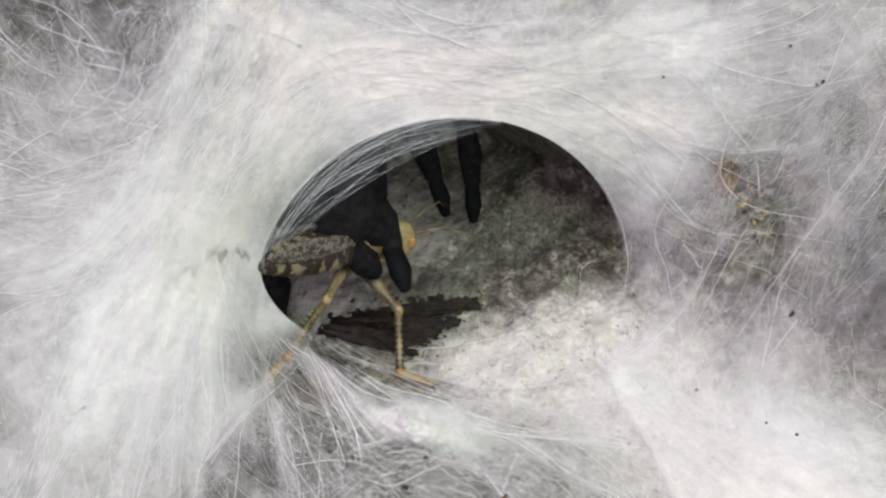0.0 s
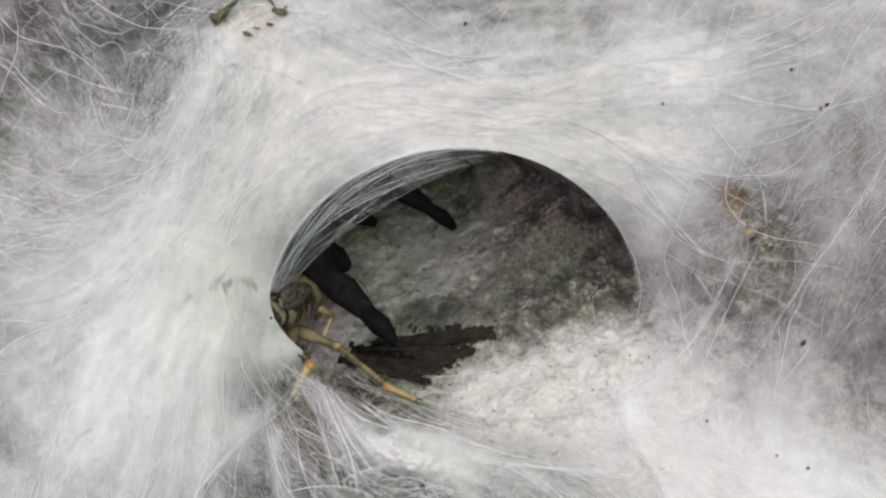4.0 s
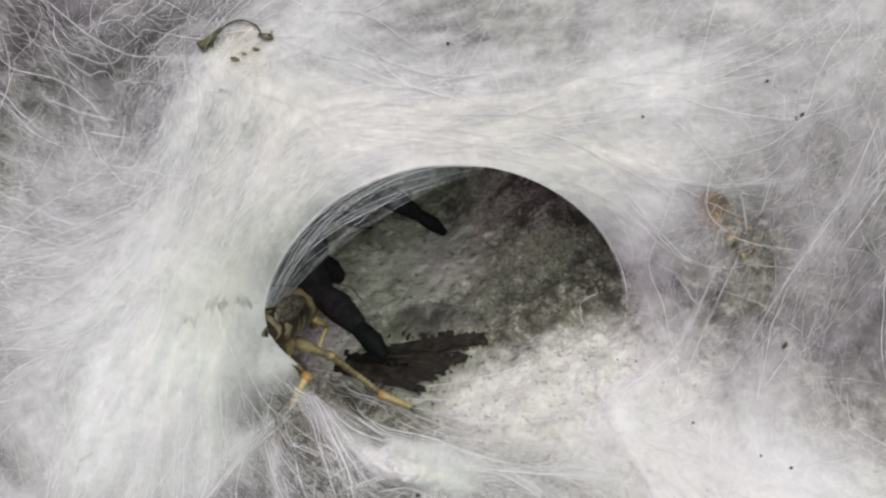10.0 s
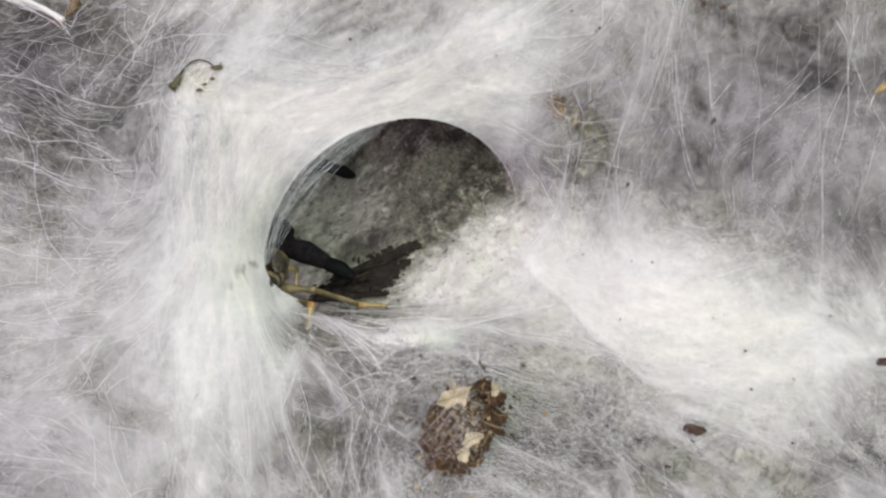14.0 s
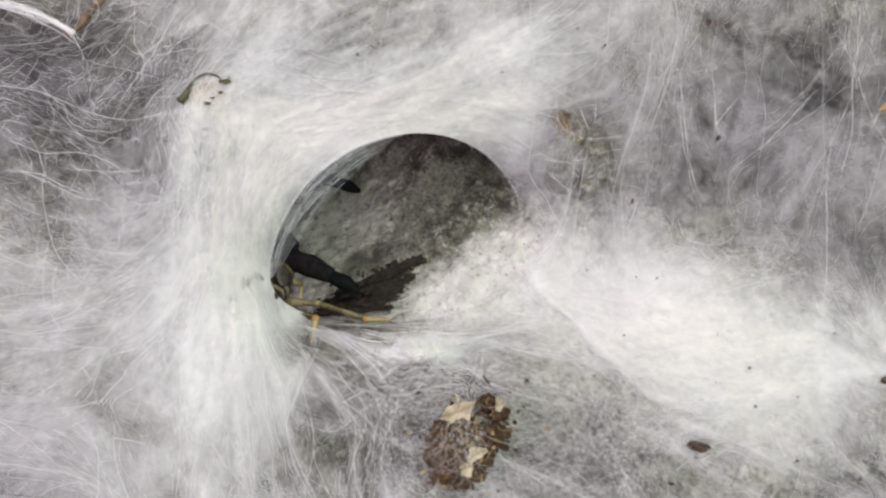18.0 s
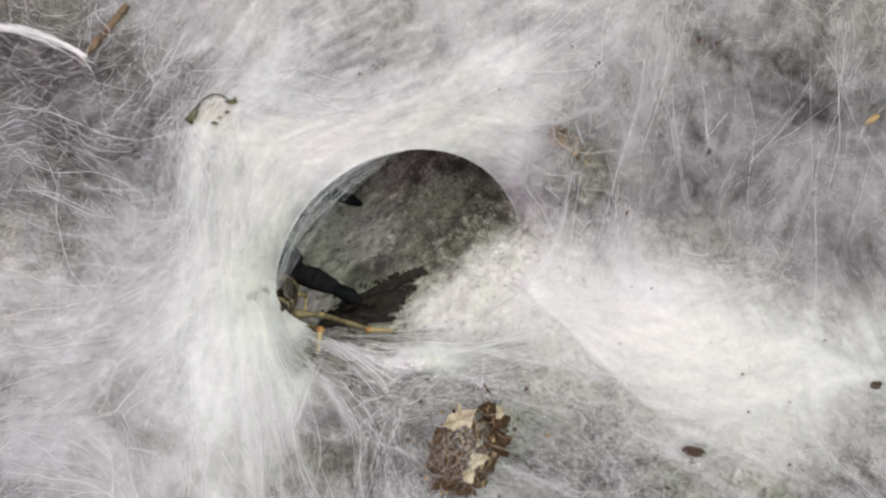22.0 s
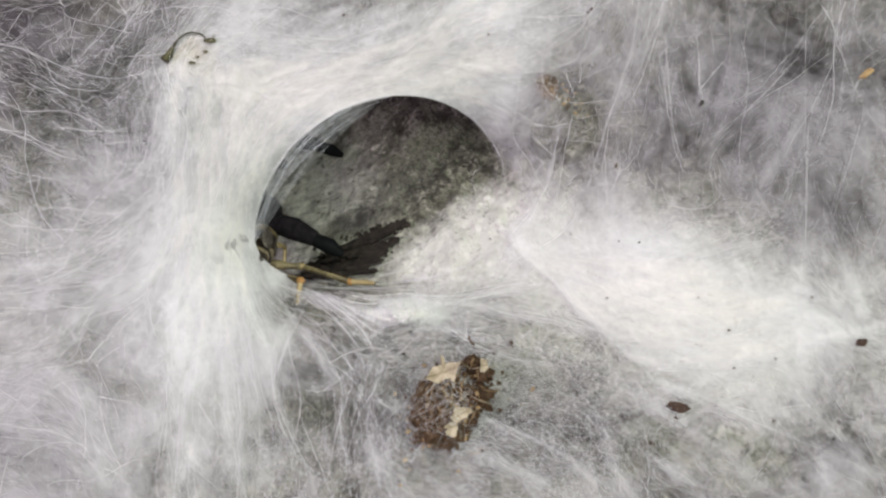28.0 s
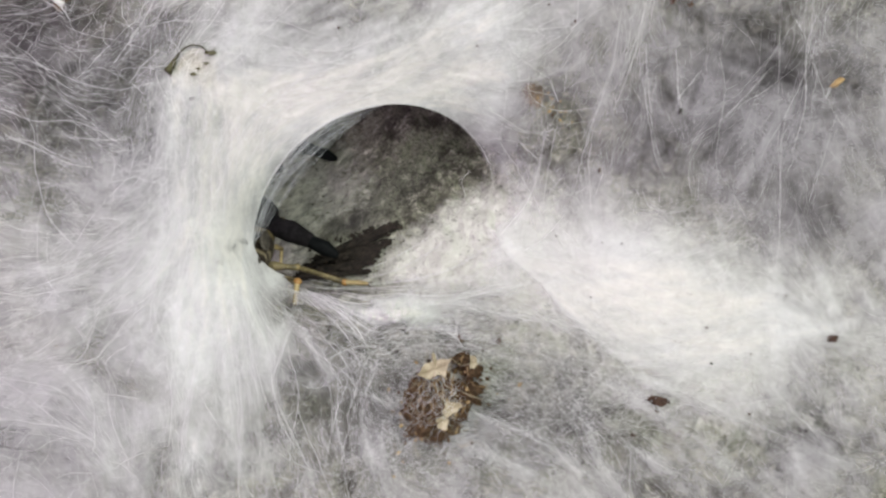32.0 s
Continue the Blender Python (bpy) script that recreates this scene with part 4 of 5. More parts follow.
for i in range(64):
    s = rr.random_sample()
    head = np.interp(s, (0, 0.12, 0.24, 0.36, 0.5, 0.75, 1), (738, 742, 714, 727, 706, 700, 690)) - abs(rr.normal(0, 9))
    top_b = np.interp(s, (0, 0.12, 0.24, 0.36, 0.5, 0.75, 1), (429, 437, 450, 462, 484, 505, 522))
    low, high = np.array([580 - 36 * s, 494 + 42 * s]), np.array([head, top_b])
    f0 = rr.uniform(0, 0.75) if i % 3 else 0.55 + 0.3 * rr.random_sample()
    p, q, wave = low + (high - low) * f0, high + rr.normal(0, 1.5, 2), rr.uniform(0, 9)
    if i % 4 == 1:
        q = p + (q - p) * rr.uniform(0.5, 0.9)
    pts, radii = [], []
    k = 14
    lift = rr.uniform(0.006, 0.015)
    for n in range(k):
        f = n / (k - 1)
        a, b = p + (q - p) * f
        pts.append(on_floor(a, b + 2.5 * noise.noise(Vector((f * 4, wave, 0))), lift + 0.003 * noise.noise(Vector((f * 5, 0, wave)))) - bark.location)
        radii.append((0.00022 + 0.00026 * (i % 5) / 4) * (0.45 + 0.55 * math.sin(math.pi * (0.12 + 0.76 * f))) * (1 + 0.7 * noise.noise(Vector((f * 11, wave, 3)))))
    part("splinter", rod(pts, radii, 7), bark_mat, bark)
# knobs of bark at the frayed end
for a, b, l in ((738, 436, 13), (728, 440, 12), (722, 464, 12), (714, 468, 11), (700, 484, 10), (706, 447, 10), (690, 440, 9)):
    ob = part("knob", lump(l * MM * 1.3, l * MM, l * MM, a, 0.7, 3), bark_mat, bark)
    ob.matrix_local = Matrix.Translation(on_floor(a, b, 0.010) - bark.location)

for i in range(70):
    s, e = rr.random_sample(), rr.choice([0, 1, 2])
    if e == 0:
        a, b = 600 + 135 * s, 470 - 38 * s
    elif e == 1:
        a, b = np.interp(s, (0, 0.3, 0.4, 0.6, 1), (742, 716, 728, 706, 672)), np.interp(s, (0, 0.3, 0.4, 0.6, 1), (436, 450, 463, 486, 524))
    else:
        a, b = 560 + 150 * s, 505 - 45 * s + 20 * rr.uniform(-1, 1)
    l = rr.uniform(3, 9)
    ob = part("crumb", lump(l * MM * rr.uniform(1, 1.8), l * MM, l * MM, i * 1.7, 0.8, 2), bark_mat, bark)
    ob.matrix_local = Matrix.Translation(on_floor(a + rr.normal(0, 4), b + rr.normal(0, 3), 0.006 + 0.006 * rr.random_sample()) - bark.location) @ pose(0, 0, 0, *rr.uniform(0, 360, 3))

# the clump of soil and husks caught below the mouth
clump = new("debris_clump")
clump.matrix_world = lying(settle(815, 760, 0.004))
tagged(clump, "clump of brown soil with pale torn husks caught in silk", "debris")
rr = np.random.RandomState(5)
for a, b, l, w, h, turn in ((-16, 20, 80, 70, 44, 70), (-38, -6, 54, 44, 36, 40), (52, -58, 52, 34, 32, -50), (0, 52, 64, 40, 32, 30), (40, -14, 60, 46, 30, 0), (-40, 40, 40, 50, 30, 10), (16, 20, 60, 50, 36, 20)):
    ob = part("clod", shade(lump(l * MM, w * MM, h * MM, a + b, 0.75, 4)), soil_mat, clump)
    ob.matrix_local = pose(a * MM, -b * MM, 0.4 * h * MM - 0.0008, 0, 0, turn)
for i in range(230):
    g, s = rr.normal(0, 1, 2), rr.uniform(3, 11)
    ob = part("crumb", lump(s * MM, s * 0.7 * MM, s * 0.6 * MM, i + 2, 0.5, 1), rr.choice([soil_mat, soil_mat, crumb_mat, straw_mat]), clump)
    ob.matrix_local = pose(g[0] * 38 * MM, -(g[1] * 42 + 2 - 0.4 * g[0] * 30) * MM, rr.uniform(8, 24) * MM, *rr.uniform(0, 360, 3))


def flake(outline, curl, seed):
    """A torn, curled scrap with a ragged edge."""
    torn = random.Random(int(seed * 10))
    outline = [(x + (nx - x) * f + torn.uniform(-2.2, 2.2), y + (ny - y) * f + torn.uniform(-2.2, 2.2)) for (x, y), (nx, ny) in zip(outline, outline[1:] + outline[:1]) for f in (0, 0.34, 0.67)]
    bm = bmesh.new()
    mid = bm.verts.new((0, 0, 0))
    rings = []
    for f in (0.5, 1.0):
        ring = []
        for i, (x, y) in enumerate(outline):
            z = curl * (x * x + 0.5 * y * y) * f * f / 900 + 5 * f * noise.noise(Vector((x * 0.08, y * 0.08, seed)))
            ring.append(bm.verts.new((x * f * MM, -y * f * MM, z * MM)))
        rings.append(ring)
    n = len(outline)
    for i in range(n):
        bm.faces.new((mid, rings[0][i], rings[0][(i + 1) % n]))
        bm.faces.new((rings[0][i], rings[1][i], rings[1][(i + 1) % n], rings[0][(i + 1) % n]))
    bmesh.ops.recalc_face_normals(bm, faces=bm.faces[:])
    bmesh.ops.solidify(bm, geom=bm.faces[:], thickness=0.00012)
    return bm


for (a, b), outline, curl in (
    ((-10, -58), ((-34, 14), (-24, -8), (-6, -16), (-4, -34), (4, -18), (16, -20), (34, -22), (24, 2), (22, 18), (6, 10), (-10, 20)), 8),
    ((20, 8), ((-20, 10), (-14, -8), (4, -14), (22, -6), (12, 8), (0, 12), (-8, 18)), 6),
    ((4, 30), ((-10, 14), (-8, -6), (2, -14), (11, -2), (8, 14), (0, 20)), 9),
    ((55, -70), ((-9, 12), (-8, -12), (4, -16), (9, 4), (0, 16)), 6),
):
    ob = part("husk", flake([(x * 0.85, y * 0.85) for x, y in outline], curl, a), husk_mat, clump, "pale torn husk")
    ob.matrix_local = pose(a * MM, -b * MM, 36 * MM, rr.uniform(-18, 18), rr.uniform(-18, 18), 0)
for i in range(16):
    a, b, t, l = rr.normal(25, 28), rr.normal(-20, 32), rr.uniform(0, 180), rr.uniform(14, 40)
    ob = part("straw", rod([(-l / 2 * MM, 0, 0), (0, 2 * MM, 3 * MM), (l / 2 * MM, 0, 0)], [0.7 * MM, 1.1 * MM, 0.4 * MM], 5), straw_mat if i % 3 else husk_mat, clump)
    ob.matrix_local = pose(a * MM, -b * MM, rr.uniform(22, 38) * MM, rr.uniform(-25, 25), rr.uniform(-25, 25), t)

# fine roots and fibres matted over it
for i in range(90):
    g, t, l = rr.normal(0, 1, 2), rr.uniform(0, 360), rr.uniform(10, 46)
    sag = rr.uniform(-0.25, 0.25) * l
    ob = part("root_fibre", rod([(-l / 2 * MM, 0, -2 * MM), (-l / 5 * MM, sag * MM, 2 * MM), (l / 4 * MM, 0.6 * sag * MM, 3 * MM), (l / 2 * MM, -sag * MM, -1 * MM)], [0.3 * MM, 0.55 * MM, 0.45 * MM, 0.2 * MM], 4), (straw_mat, twig_mat, soil_mat, husk_mat)[i % 4], clump)
    ob.matrix_local = pose((g[0] * 36 + 4) * MM, -(g[1] * 40 + 4 - 12 * g[0]) * MM, rr.uniform(16, 34) * MM, rr.uniform(-20, 20), rr.uniform(-20, 20), t)

# single crumbs that lie in the silk
CRUMBS = (
    (1228, 762, 42, 17, 14, crumb_mat), (1226, 781, 10, 6, 20, crumb_mat), (1182, 827, 13, 9, 0, crumb_mat), (1404, 785, 8, 6, 0, crumb_mat), (925, 650, 12, 17, 10, crumb_mat),
    (1263, 214, 8, 17, 20, bark_mat), (1562, 641, 24, 14, -10, crumb_mat), (747, 633, 9, 11, 0, bark_mat), (734, 672, 9, 8, 0, bark_mat), (1062, 50, 6, 10, 20, crumb_mat),
    (1056, 56, 5, 6, 0, crumb_mat), (1246, 8, 12, 18, 30, crumb_mat), (1280, 14, 14, 14, 0, soil_mat), (1561, 157, 30, 12, -35, straw_mat), (1112, 327, 6, 9, 0, crumb_mat),
)
SPECKS = (
    (878, 99, 5, 4, 0, crumb_mat), (620, 70, 5, 6, 0, crumb_mat), (1119, 463, 6, 5, 0, bark_mat), (1032, 451, 5, 4, 0, bark_mat), (1098, 566, 6, 5, 0, bark_mat),
    (1320, 622, 7, 5, 0, crumb_mat), (1405, 672, 12, 4, 10, crumb_mat), (1515, 817, 6, 6, 0, bark_mat), (1086, 878, 8, 8, 0, bark_mat), (185, 280, 5, 6, 0, bark_mat),
    (165, 178, 7, 6, 0, bark_mat), (1110, 330, 4, 5, 0, bark_mat), (1155, 465, 6, 5, 0, bark_mat), (1330, 690, 7, 5, 0, bark_mat), (1012, 20, 5, 5, 0, crumb_mat), (1470, 560, 5, 4, 0, crumb_mat),
)
for a, b, l, w, turn, mat in CRUMBS + SPECKS:
    k = 0.75 if l < 15 else 1.0
    bm = lump(k * l * MM, k * w * MM, k * min(l, w) * 0.8 * MM, a * 0.01 + b, 0.5, 2)
    me = bpy.data.meshes.new("soil_crumb")
    shade(bm).to_mesh(me)
    bm.free()
    me.materials.append(mat)
    ob = new("soil_crumb", me)
    ob.matrix_world = lying(settle(a, b, 0.0012), turn)
    tagged(ob, "pale straw-coloured scrap caught in silk" if mat is straw_mat else "small dark brown crumb of soil caught in silk", "soil crumb", group="crumbs in the web")

# orange-brown husk remains beside the mouth
remains = new("husk_remains")
remains.matrix_world = lying(settle(1018, 205, 0.0))
tagged(remains, "orange and straw-coloured insect remains bound in silk", "insect remains")
for i in range(44):
    g = rr.normal(0, 1, 2)
    s = rr.uniform(3, 10)
    ob = part("fragment", lump(s * MM, s * 0.5 * MM, s * 0.4 * MM, i + 50, 0.5, 1), (straw_mat, husk_mat, soil_mat)[i % 3], remains)
    ob.matrix_local = pose((g[0] * 13 + g[1] * 13 + 8) * MM, -(g[1] * 20 + 10) * MM, rr.uniform(-8, 4) * MM, *rr.uniform(0, 360, 3))
ob = part("hollow_case", shade(lump(46 * MM, 48 * MM, 22 * MM, 4, 0.4, 3)), twig_mat, remains, "dark brown hollow case")
ob.matrix_local = pose(-32 * MM, 20 * MM, -30 * MM, 0, 0, 20)

# the curled leaf from which the web hangs
leaf = new("curled_leaf")
leaf.location = settle(345, 130, 0.0)
tagged(leaf, "curled olive-green leaf edge bound into the web", "leaf")
rim_pts = [settle(a, b, 0.004) - leaf.location for a, b in bend(((304, 158), (311, 148), (322, 128), (334, 114), (348, 107), (368, 110), (384, 120), (392, 112)), 22)]
part("leaf_rim", rod(rim_pts, [0.00012 + 0.0006 * max(0.0, 1 - i / 7) + 0.0001 * noise.noise(Vector((i * 0.7, 1, 0))) for i in range(22)], 8), leaf_mat, leaf, "dark olive curled rim")
bm = bmesh.new()
rows = []
for i, p in enumerate(rim_pts):
    f = i / 21
    q = settle(318 + 80 * f, 186 - 6 * f, -0.012) - leaf.location
    p = p + INTO * 0.0022
    rows.append([bm.verts.new(p.lerp(q, k / 6) - INTO * (0.0006 * math.sin(math.pi * k / 6))) for k in range(7)])
for lo, hi in zip(rows, rows[1:]):
    for k in range(6):
        bm.faces.new((lo[k], lo[k + 1], hi[k + 1], hi[k]))
part("blade", shade(bm), husk_mat, leaf, "pale blade under silk")
for a, b, s in ((312, 150, 12), (384, 120, 15), (352, 160, 9), (376, 140, 7), (362, 150, 6)):
    ob = part("scab", shade(lump(s * MM * 1.3, s * MM, s * 0.5 * MM, a, 0.5, 2)), leaf_mat, leaf)
    ob.matrix_local = Matrix.Translation(settle(a, b, 0.001) - leaf.location)

# the twig bound with silk at the edge of the web
twig = new("twig")
twig.location = settle(60, 10, 0.02)
tagged(twig, "dry brown twig wrapped in matted white silk", "twig")
line = [settle(a, b, 0.025) - twig.location for a, b in bend(((-180, -50), (-60, -22), (15, -8), (70, 12), (112, 36)), 26)]
part("silk_wrap", rod(line, [0.00017 + 0.0002 * noise.noise(Vector((i * 0.5, 3, 0))) + 0.0002 * (i / 25) for i in range(26)], 9), wrap_mat, twig, "white matted silk wrapping")
line = [settle(a, b, 0.005) - twig.location for a, b in bend(((100, 46), (116, 30), (136, 6), (152, -14), (190, -60)), 22)]
part("stem", rod(line, [0.00055 + 0.0005 * noise.noise(Vector((i * 0.45, 0, 0))) for i in range(22)], 9), twig_mat, twig)

r = np.random.RandomState(77)
for i in range(26):
    f0, f1 = r.uniform(0, 0.5), r.uniform(0.6, 1.15)
    c = bend(((-180, -50), (-60, -22), (15, -8), (70, 12), (112, 36), (126, 50), (140, 74)), 60)
    idx = np.linspace(f0 * 50, min(f1 * 52, 59), 18)
    ab = np.stack([np.interp(idx, np.arange(60), c[:, q]) for q in (0, 1)], -1) + np.cumsum(r.normal(0, 1.3, (18, 2)), 0) + r.normal(0, 3.5, 2)
    strand = tubes("thread", strung(ab, r.uniform(0.018, 0.034))[None], [r.uniform(0.00002, 0.00007)], thread_mat, 4)
    strand.parent = web

# silk that ties the clump down
r = np.random.RandomState(91)
for i in range(80):
    c, t, l = np.array([815, 755]) + r.normal(0, 40, 2), r.uniform(0, math.pi), r.uniform(60, 150)
    d = np.array([math.cos(t), math.sin(t)])
    ab = bend((c - d * l, c + r.normal(0, 8, 2), c + d * l), 18)
    lift = 0.024 * np.exp(-(((ab - np.array([815, 755])) / 75) ** 2).sum(1))
    u, v = tenth(ab[:, 0], ab[:, 1])
    z = surface_depth(u, v) - 0.002 - lift - 0.012 * np.exp(-(((ab - np.array([815, 755])) / 60) ** 2).sum(1))
    strand = tubes("thread", np.stack([u * z, v * z, z], -1)[None], [r.uniform(0.000004, 0.000013)], thread_mat, 3)
    strand.parent = web

# fine dark flecks of soil strewn over the matted silk
r = np.random.RandomState(63)
def strewn(n, a, b, ra, rb, turn):
    p, q, t = r.normal(0, ra, n), r.normal(0, rb, n), radians(turn)
    return np.stack([a + p * math.cos(t) - q * math.sin(t), b + p * math.sin(t) + q * math.cos(t)], -1)


ab = np.concatenate([strewn(130, 1290, 590, 150, 70, 14), strewn(120, 850, 465, 65, 30, -32), strewn(60, 1050, 520, 90, 40, 14), strewn(110, 1250, 780, 170, 60, 10), strewn(60, 760, 640, 60, 30, 0), strewn(50, 1300, 200, 170, 120, 0)])
spots_at = strung(ab, 0.0010)
verts, faces = [], []
for i, p in enumerate(spots_at):
    c, size, t = place(*map(float, p)), r.uniform(0.25, 0.8) * MM * (1.6 if r.random_sample() < 0.06 else 1), r.normal(0.1, 0.5)
    one, two = SIDE * math.cos(t) + DOWN * math.sin(t), DOWN * math.cos(t) - SIDE * math.sin(t)
    k = len(verts)
    long = r.uniform(1.0, 2.6)
    verts += [c + size * long * one, c + size * two, c - size * long * one, c - size * two, c - 0.8 * size * INTO, c + 0.8 * size * INTO]
    faces += [(k + s, k + (s + 1) % 4, k + 4) for s in range(4)] + [(k + (s + 1) % 4, k + s, k + 5) for s in range(4)]
me = bpy.data.meshes.new("soil_flecks")
me.from_pydata([tuple(q) for q in verts], [], faces)
me.materials.append(crumb_mat)
tagged(new("soil_flecks", me), "fine dark flecks of soil strewn over the silk", "soil", kind="stuff")

# ---- the spider and its prey ----
TIMES = (0, 0.5, 1, 1.5, 2, 2.5, 4.5, 9, 32)
# web-frame points at those times: (hip, knee, ankle, toe) of the prey's hind legs
NEAR_LEG = (
    ((-0.152, -0.025, 1.090), (-0.155, 0.033, 1.050), (-0.160, 0.086, 1.002), (-0.166, 0.114, 0.972)),
    ((-0.166, -0.005, 1.090), (-0.155, 0.044, 1.050), (-0.155, 0.093, 1.002), (-0.161, 0.122, 0.972)),
    ((-0.169, 0.006, 1.090), (-0.159, 0.051, 1.050), (-0.150, 0.092, 1.002), (-0.158, 0.123, 0.972)),
    ((-0.186, 0.005, 1.090), (-0.166, 0.041, 1.050), (-0.169, 0.072, 1.003), (-0.160, 0.094, 0.979)),
    ((-0.205, 0.017, 1.090), (-0.168, 0.064, 1.040), (-0.167, 0.088, 0.993), (-0.161, 0.108, 0.979)),
    ((-0.217, 0.039, 1.090), (-0.184, 0.068, 1.030), (-0.156, 0.078, 0.993), (-0.155, 0.105, 0.979)),
    ((-0.217, 0.032, 1.090), (-0.182, 0.060, 1.030), (-0.150, 0.064, 0.989), (-0.152, 0.090, 0.979)),
)
FAR_LEG = (
    ((-0.143, -0.005, 1.09), (-0.097, 0.022, 1.085), (-0.075, 0.075, 1.07), (-0.044, 0.075, 1.06)),
    ((-0.158, 0.005, 1.09), (-0.107, 0.026, 1.085), (-0.075, 0.078, 1.07), (-0.041, 0.076, 1.06)),
    ((-0.156, 0.012, 1.09), (-0.111, 0.041, 1.085), (-0.074, 0.083, 1.07), (-0.044, 0.078, 1.06)),
    ((-0.170, 0.040, 1.09), (-0.125, 0.049, 1.085), (-0.074, 0.081, 1.07), (-0.044, 0.077, 1.06)),
    ((-0.182, 0.050, 1.09), (-0.139, 0.056, 1.085), (-0.077, 0.077, 1.07), (-0.049, 0.074, 1.06)),
    ((-0.205, 0.054, 1.09), (-0.153, 0.053, 1.085), (-0.096, 0.073, 1.07), (-0.068, 0.075, 1.06)),
    ((-0.208, 0.050, 1.09), (-0.162, 0.051, 1.085), (-0.100, 0.069, 1.07), (-0.070, 0.070, 1.06)),
)
# rear tip and front of the prey's body
PREY = (
    ((-0.205, 0.023, 0.985), (-0.093, -0.062, 1.13)), ((-0.209, 0.034, 0.985), (-0.123, -0.062, 1.13)), ((-0.199, 0.03, 0.985), (-0.139, -0.056, 1.13)), ((-0.203, 0.036, 0.985), (-0.163, -0.025, 1.13)), ((-0.194, 0.046, 0.985), (-0.188, 0.018, 1.13)), ((-0.196, 0.055, 0.985), (-0.214, 0.011, 1.13)), ((-0.199, 0.043, 0.985), (-0.216, 0.012, 1.13)),
)
SPIDER = (
    (-0.18, -0.043, 1.03), (-0.186, -0.031, 1.03), (-0.186, -0.029, 1.03), (-0.21, -0.022, 1.06), (-0.25, -0.037, 1.12), (-0.275, -0.046, 1.15), (-0.263, -0.033, 1.14),
)
# a point that each front leg passes through, and its tip
FIRST_LEG = (((-0.159, -0.07, 1.09), (-0.089, 0.004, 1.05)), ((-0.173, -0.046, 1.09), (-0.097, 0.017, 1.05)), ((-0.171, -0.035, 1.09), (-0.105, 0.033, 1.05)), ((-0.175, -0.029, 1.1), (-0.106, 0.033, 1.06)), ((-0.199, -0.033, 1.12), (-0.12, -0.027, 1.15)), ((-0.214, -0.037, 1.12), (-0.122, -0.027, 1.15)), ((-0.222, -0.010, 1.11), (-0.108, 0.034, 1.075)))
SECOND_LEG = (((-0.106, -0.178, 1.2), (-0.064, -0.085, 1.2)), ((-0.144, -0.135, 1.22), (-0.098, -0.089, 1.22)), ((-0.173, -0.133, 1.22), (-0.104, -0.093, 1.26)), ((-0.187, -0.123, 1.22), (-0.107, -0.096, 1.27)), ((-0.2, -0.107, 1.22), (-0.109, -0.096, 1.27)), ((-0.199, -0.125, 1.24), (-0.122, -0.108, 1.27)), ((-0.206, -0.123, 1.24), (-0.127, -0.108, 1.28)))
THIRD_LEG = (((-0.148, -0.147, 1.18), (-0.091, -0.083, 1.19)), ((-0.162, -0.125, 1.18), (-0.143, -0.102, 1.19)), ((-0.198, -0.121, 1.18), (-0.153, -0.075, 1.19)), ((-0.207, -0.094, 1.18), (-0.167, -0.042, 1.18)), ((-0.2, -0.02, 1.1), (-0.158, 0.024, 1.09)), ((-0.231, -0.027, 1.14), (-0.189, -0.004, 1.13)), ((-0.253, -0.08, 1.2), (-0.202, -0.091, 1.23)))
PALP = (((-0.211, -0.024, 1.06), (-0.156, 0.002, 1.04)), ((-0.217, -0.008, 1.06), (-0.169, 0.01, 1.04)), ((-0.226, -0.018, 1.08), (-0.178, -0.009, 1.06)), ((-0.234, -0.027, 1.1), (-0.19, 0.001, 1.07)), ((-0.238, -0.024, 1.11), (-0.2, -0.0, 1.09)), ((-0.251, -0.03, 1.12), (-0.209, -0.005, 1.1)), ((-0.237, -0.032, 1.12), (-0.199, 0.0, 1.1)))
LEGS = (FIRST_LEG, SECOND_LEG, THIRD_LEG, PALP)


def aim(at, toward, up):
    """A pose at a point whose x axis points the given way, z as near to up as can be."""
    x = Vector(toward).normalized()
    y = Vector(up).cross(x).normalized()
    return Matrix.Translation(at) @ Matrix((x, y, x.cross(y))).transposed().to_4x4()


def mottled(name, cream, dark, scale, share=0.5):
    m, t = material(name)
    pos = node(t, "ShaderNodeTexCoord").outputs["Object"]
    big, small = grains(t, pos, scale, 2, 0.5, 1.2), grains(t, pos, scale * 5, 4, 0.7)
    mix = span(t, calc(t, "ADD", big, calc(t, "MULTIPLY", calc(t, "SUBTRACT", small, 0.5), 0.25)), share - 0.04, share + 0.04)
    s = node(t, "ShaderNodeBsdfPrincipled", {"Base Color": blend(t, mix, (*dark, 1), (*cream, 1)), "Roughness": 0.5})
    finish(t, s, small, 0.3, 0.0002)
    return m


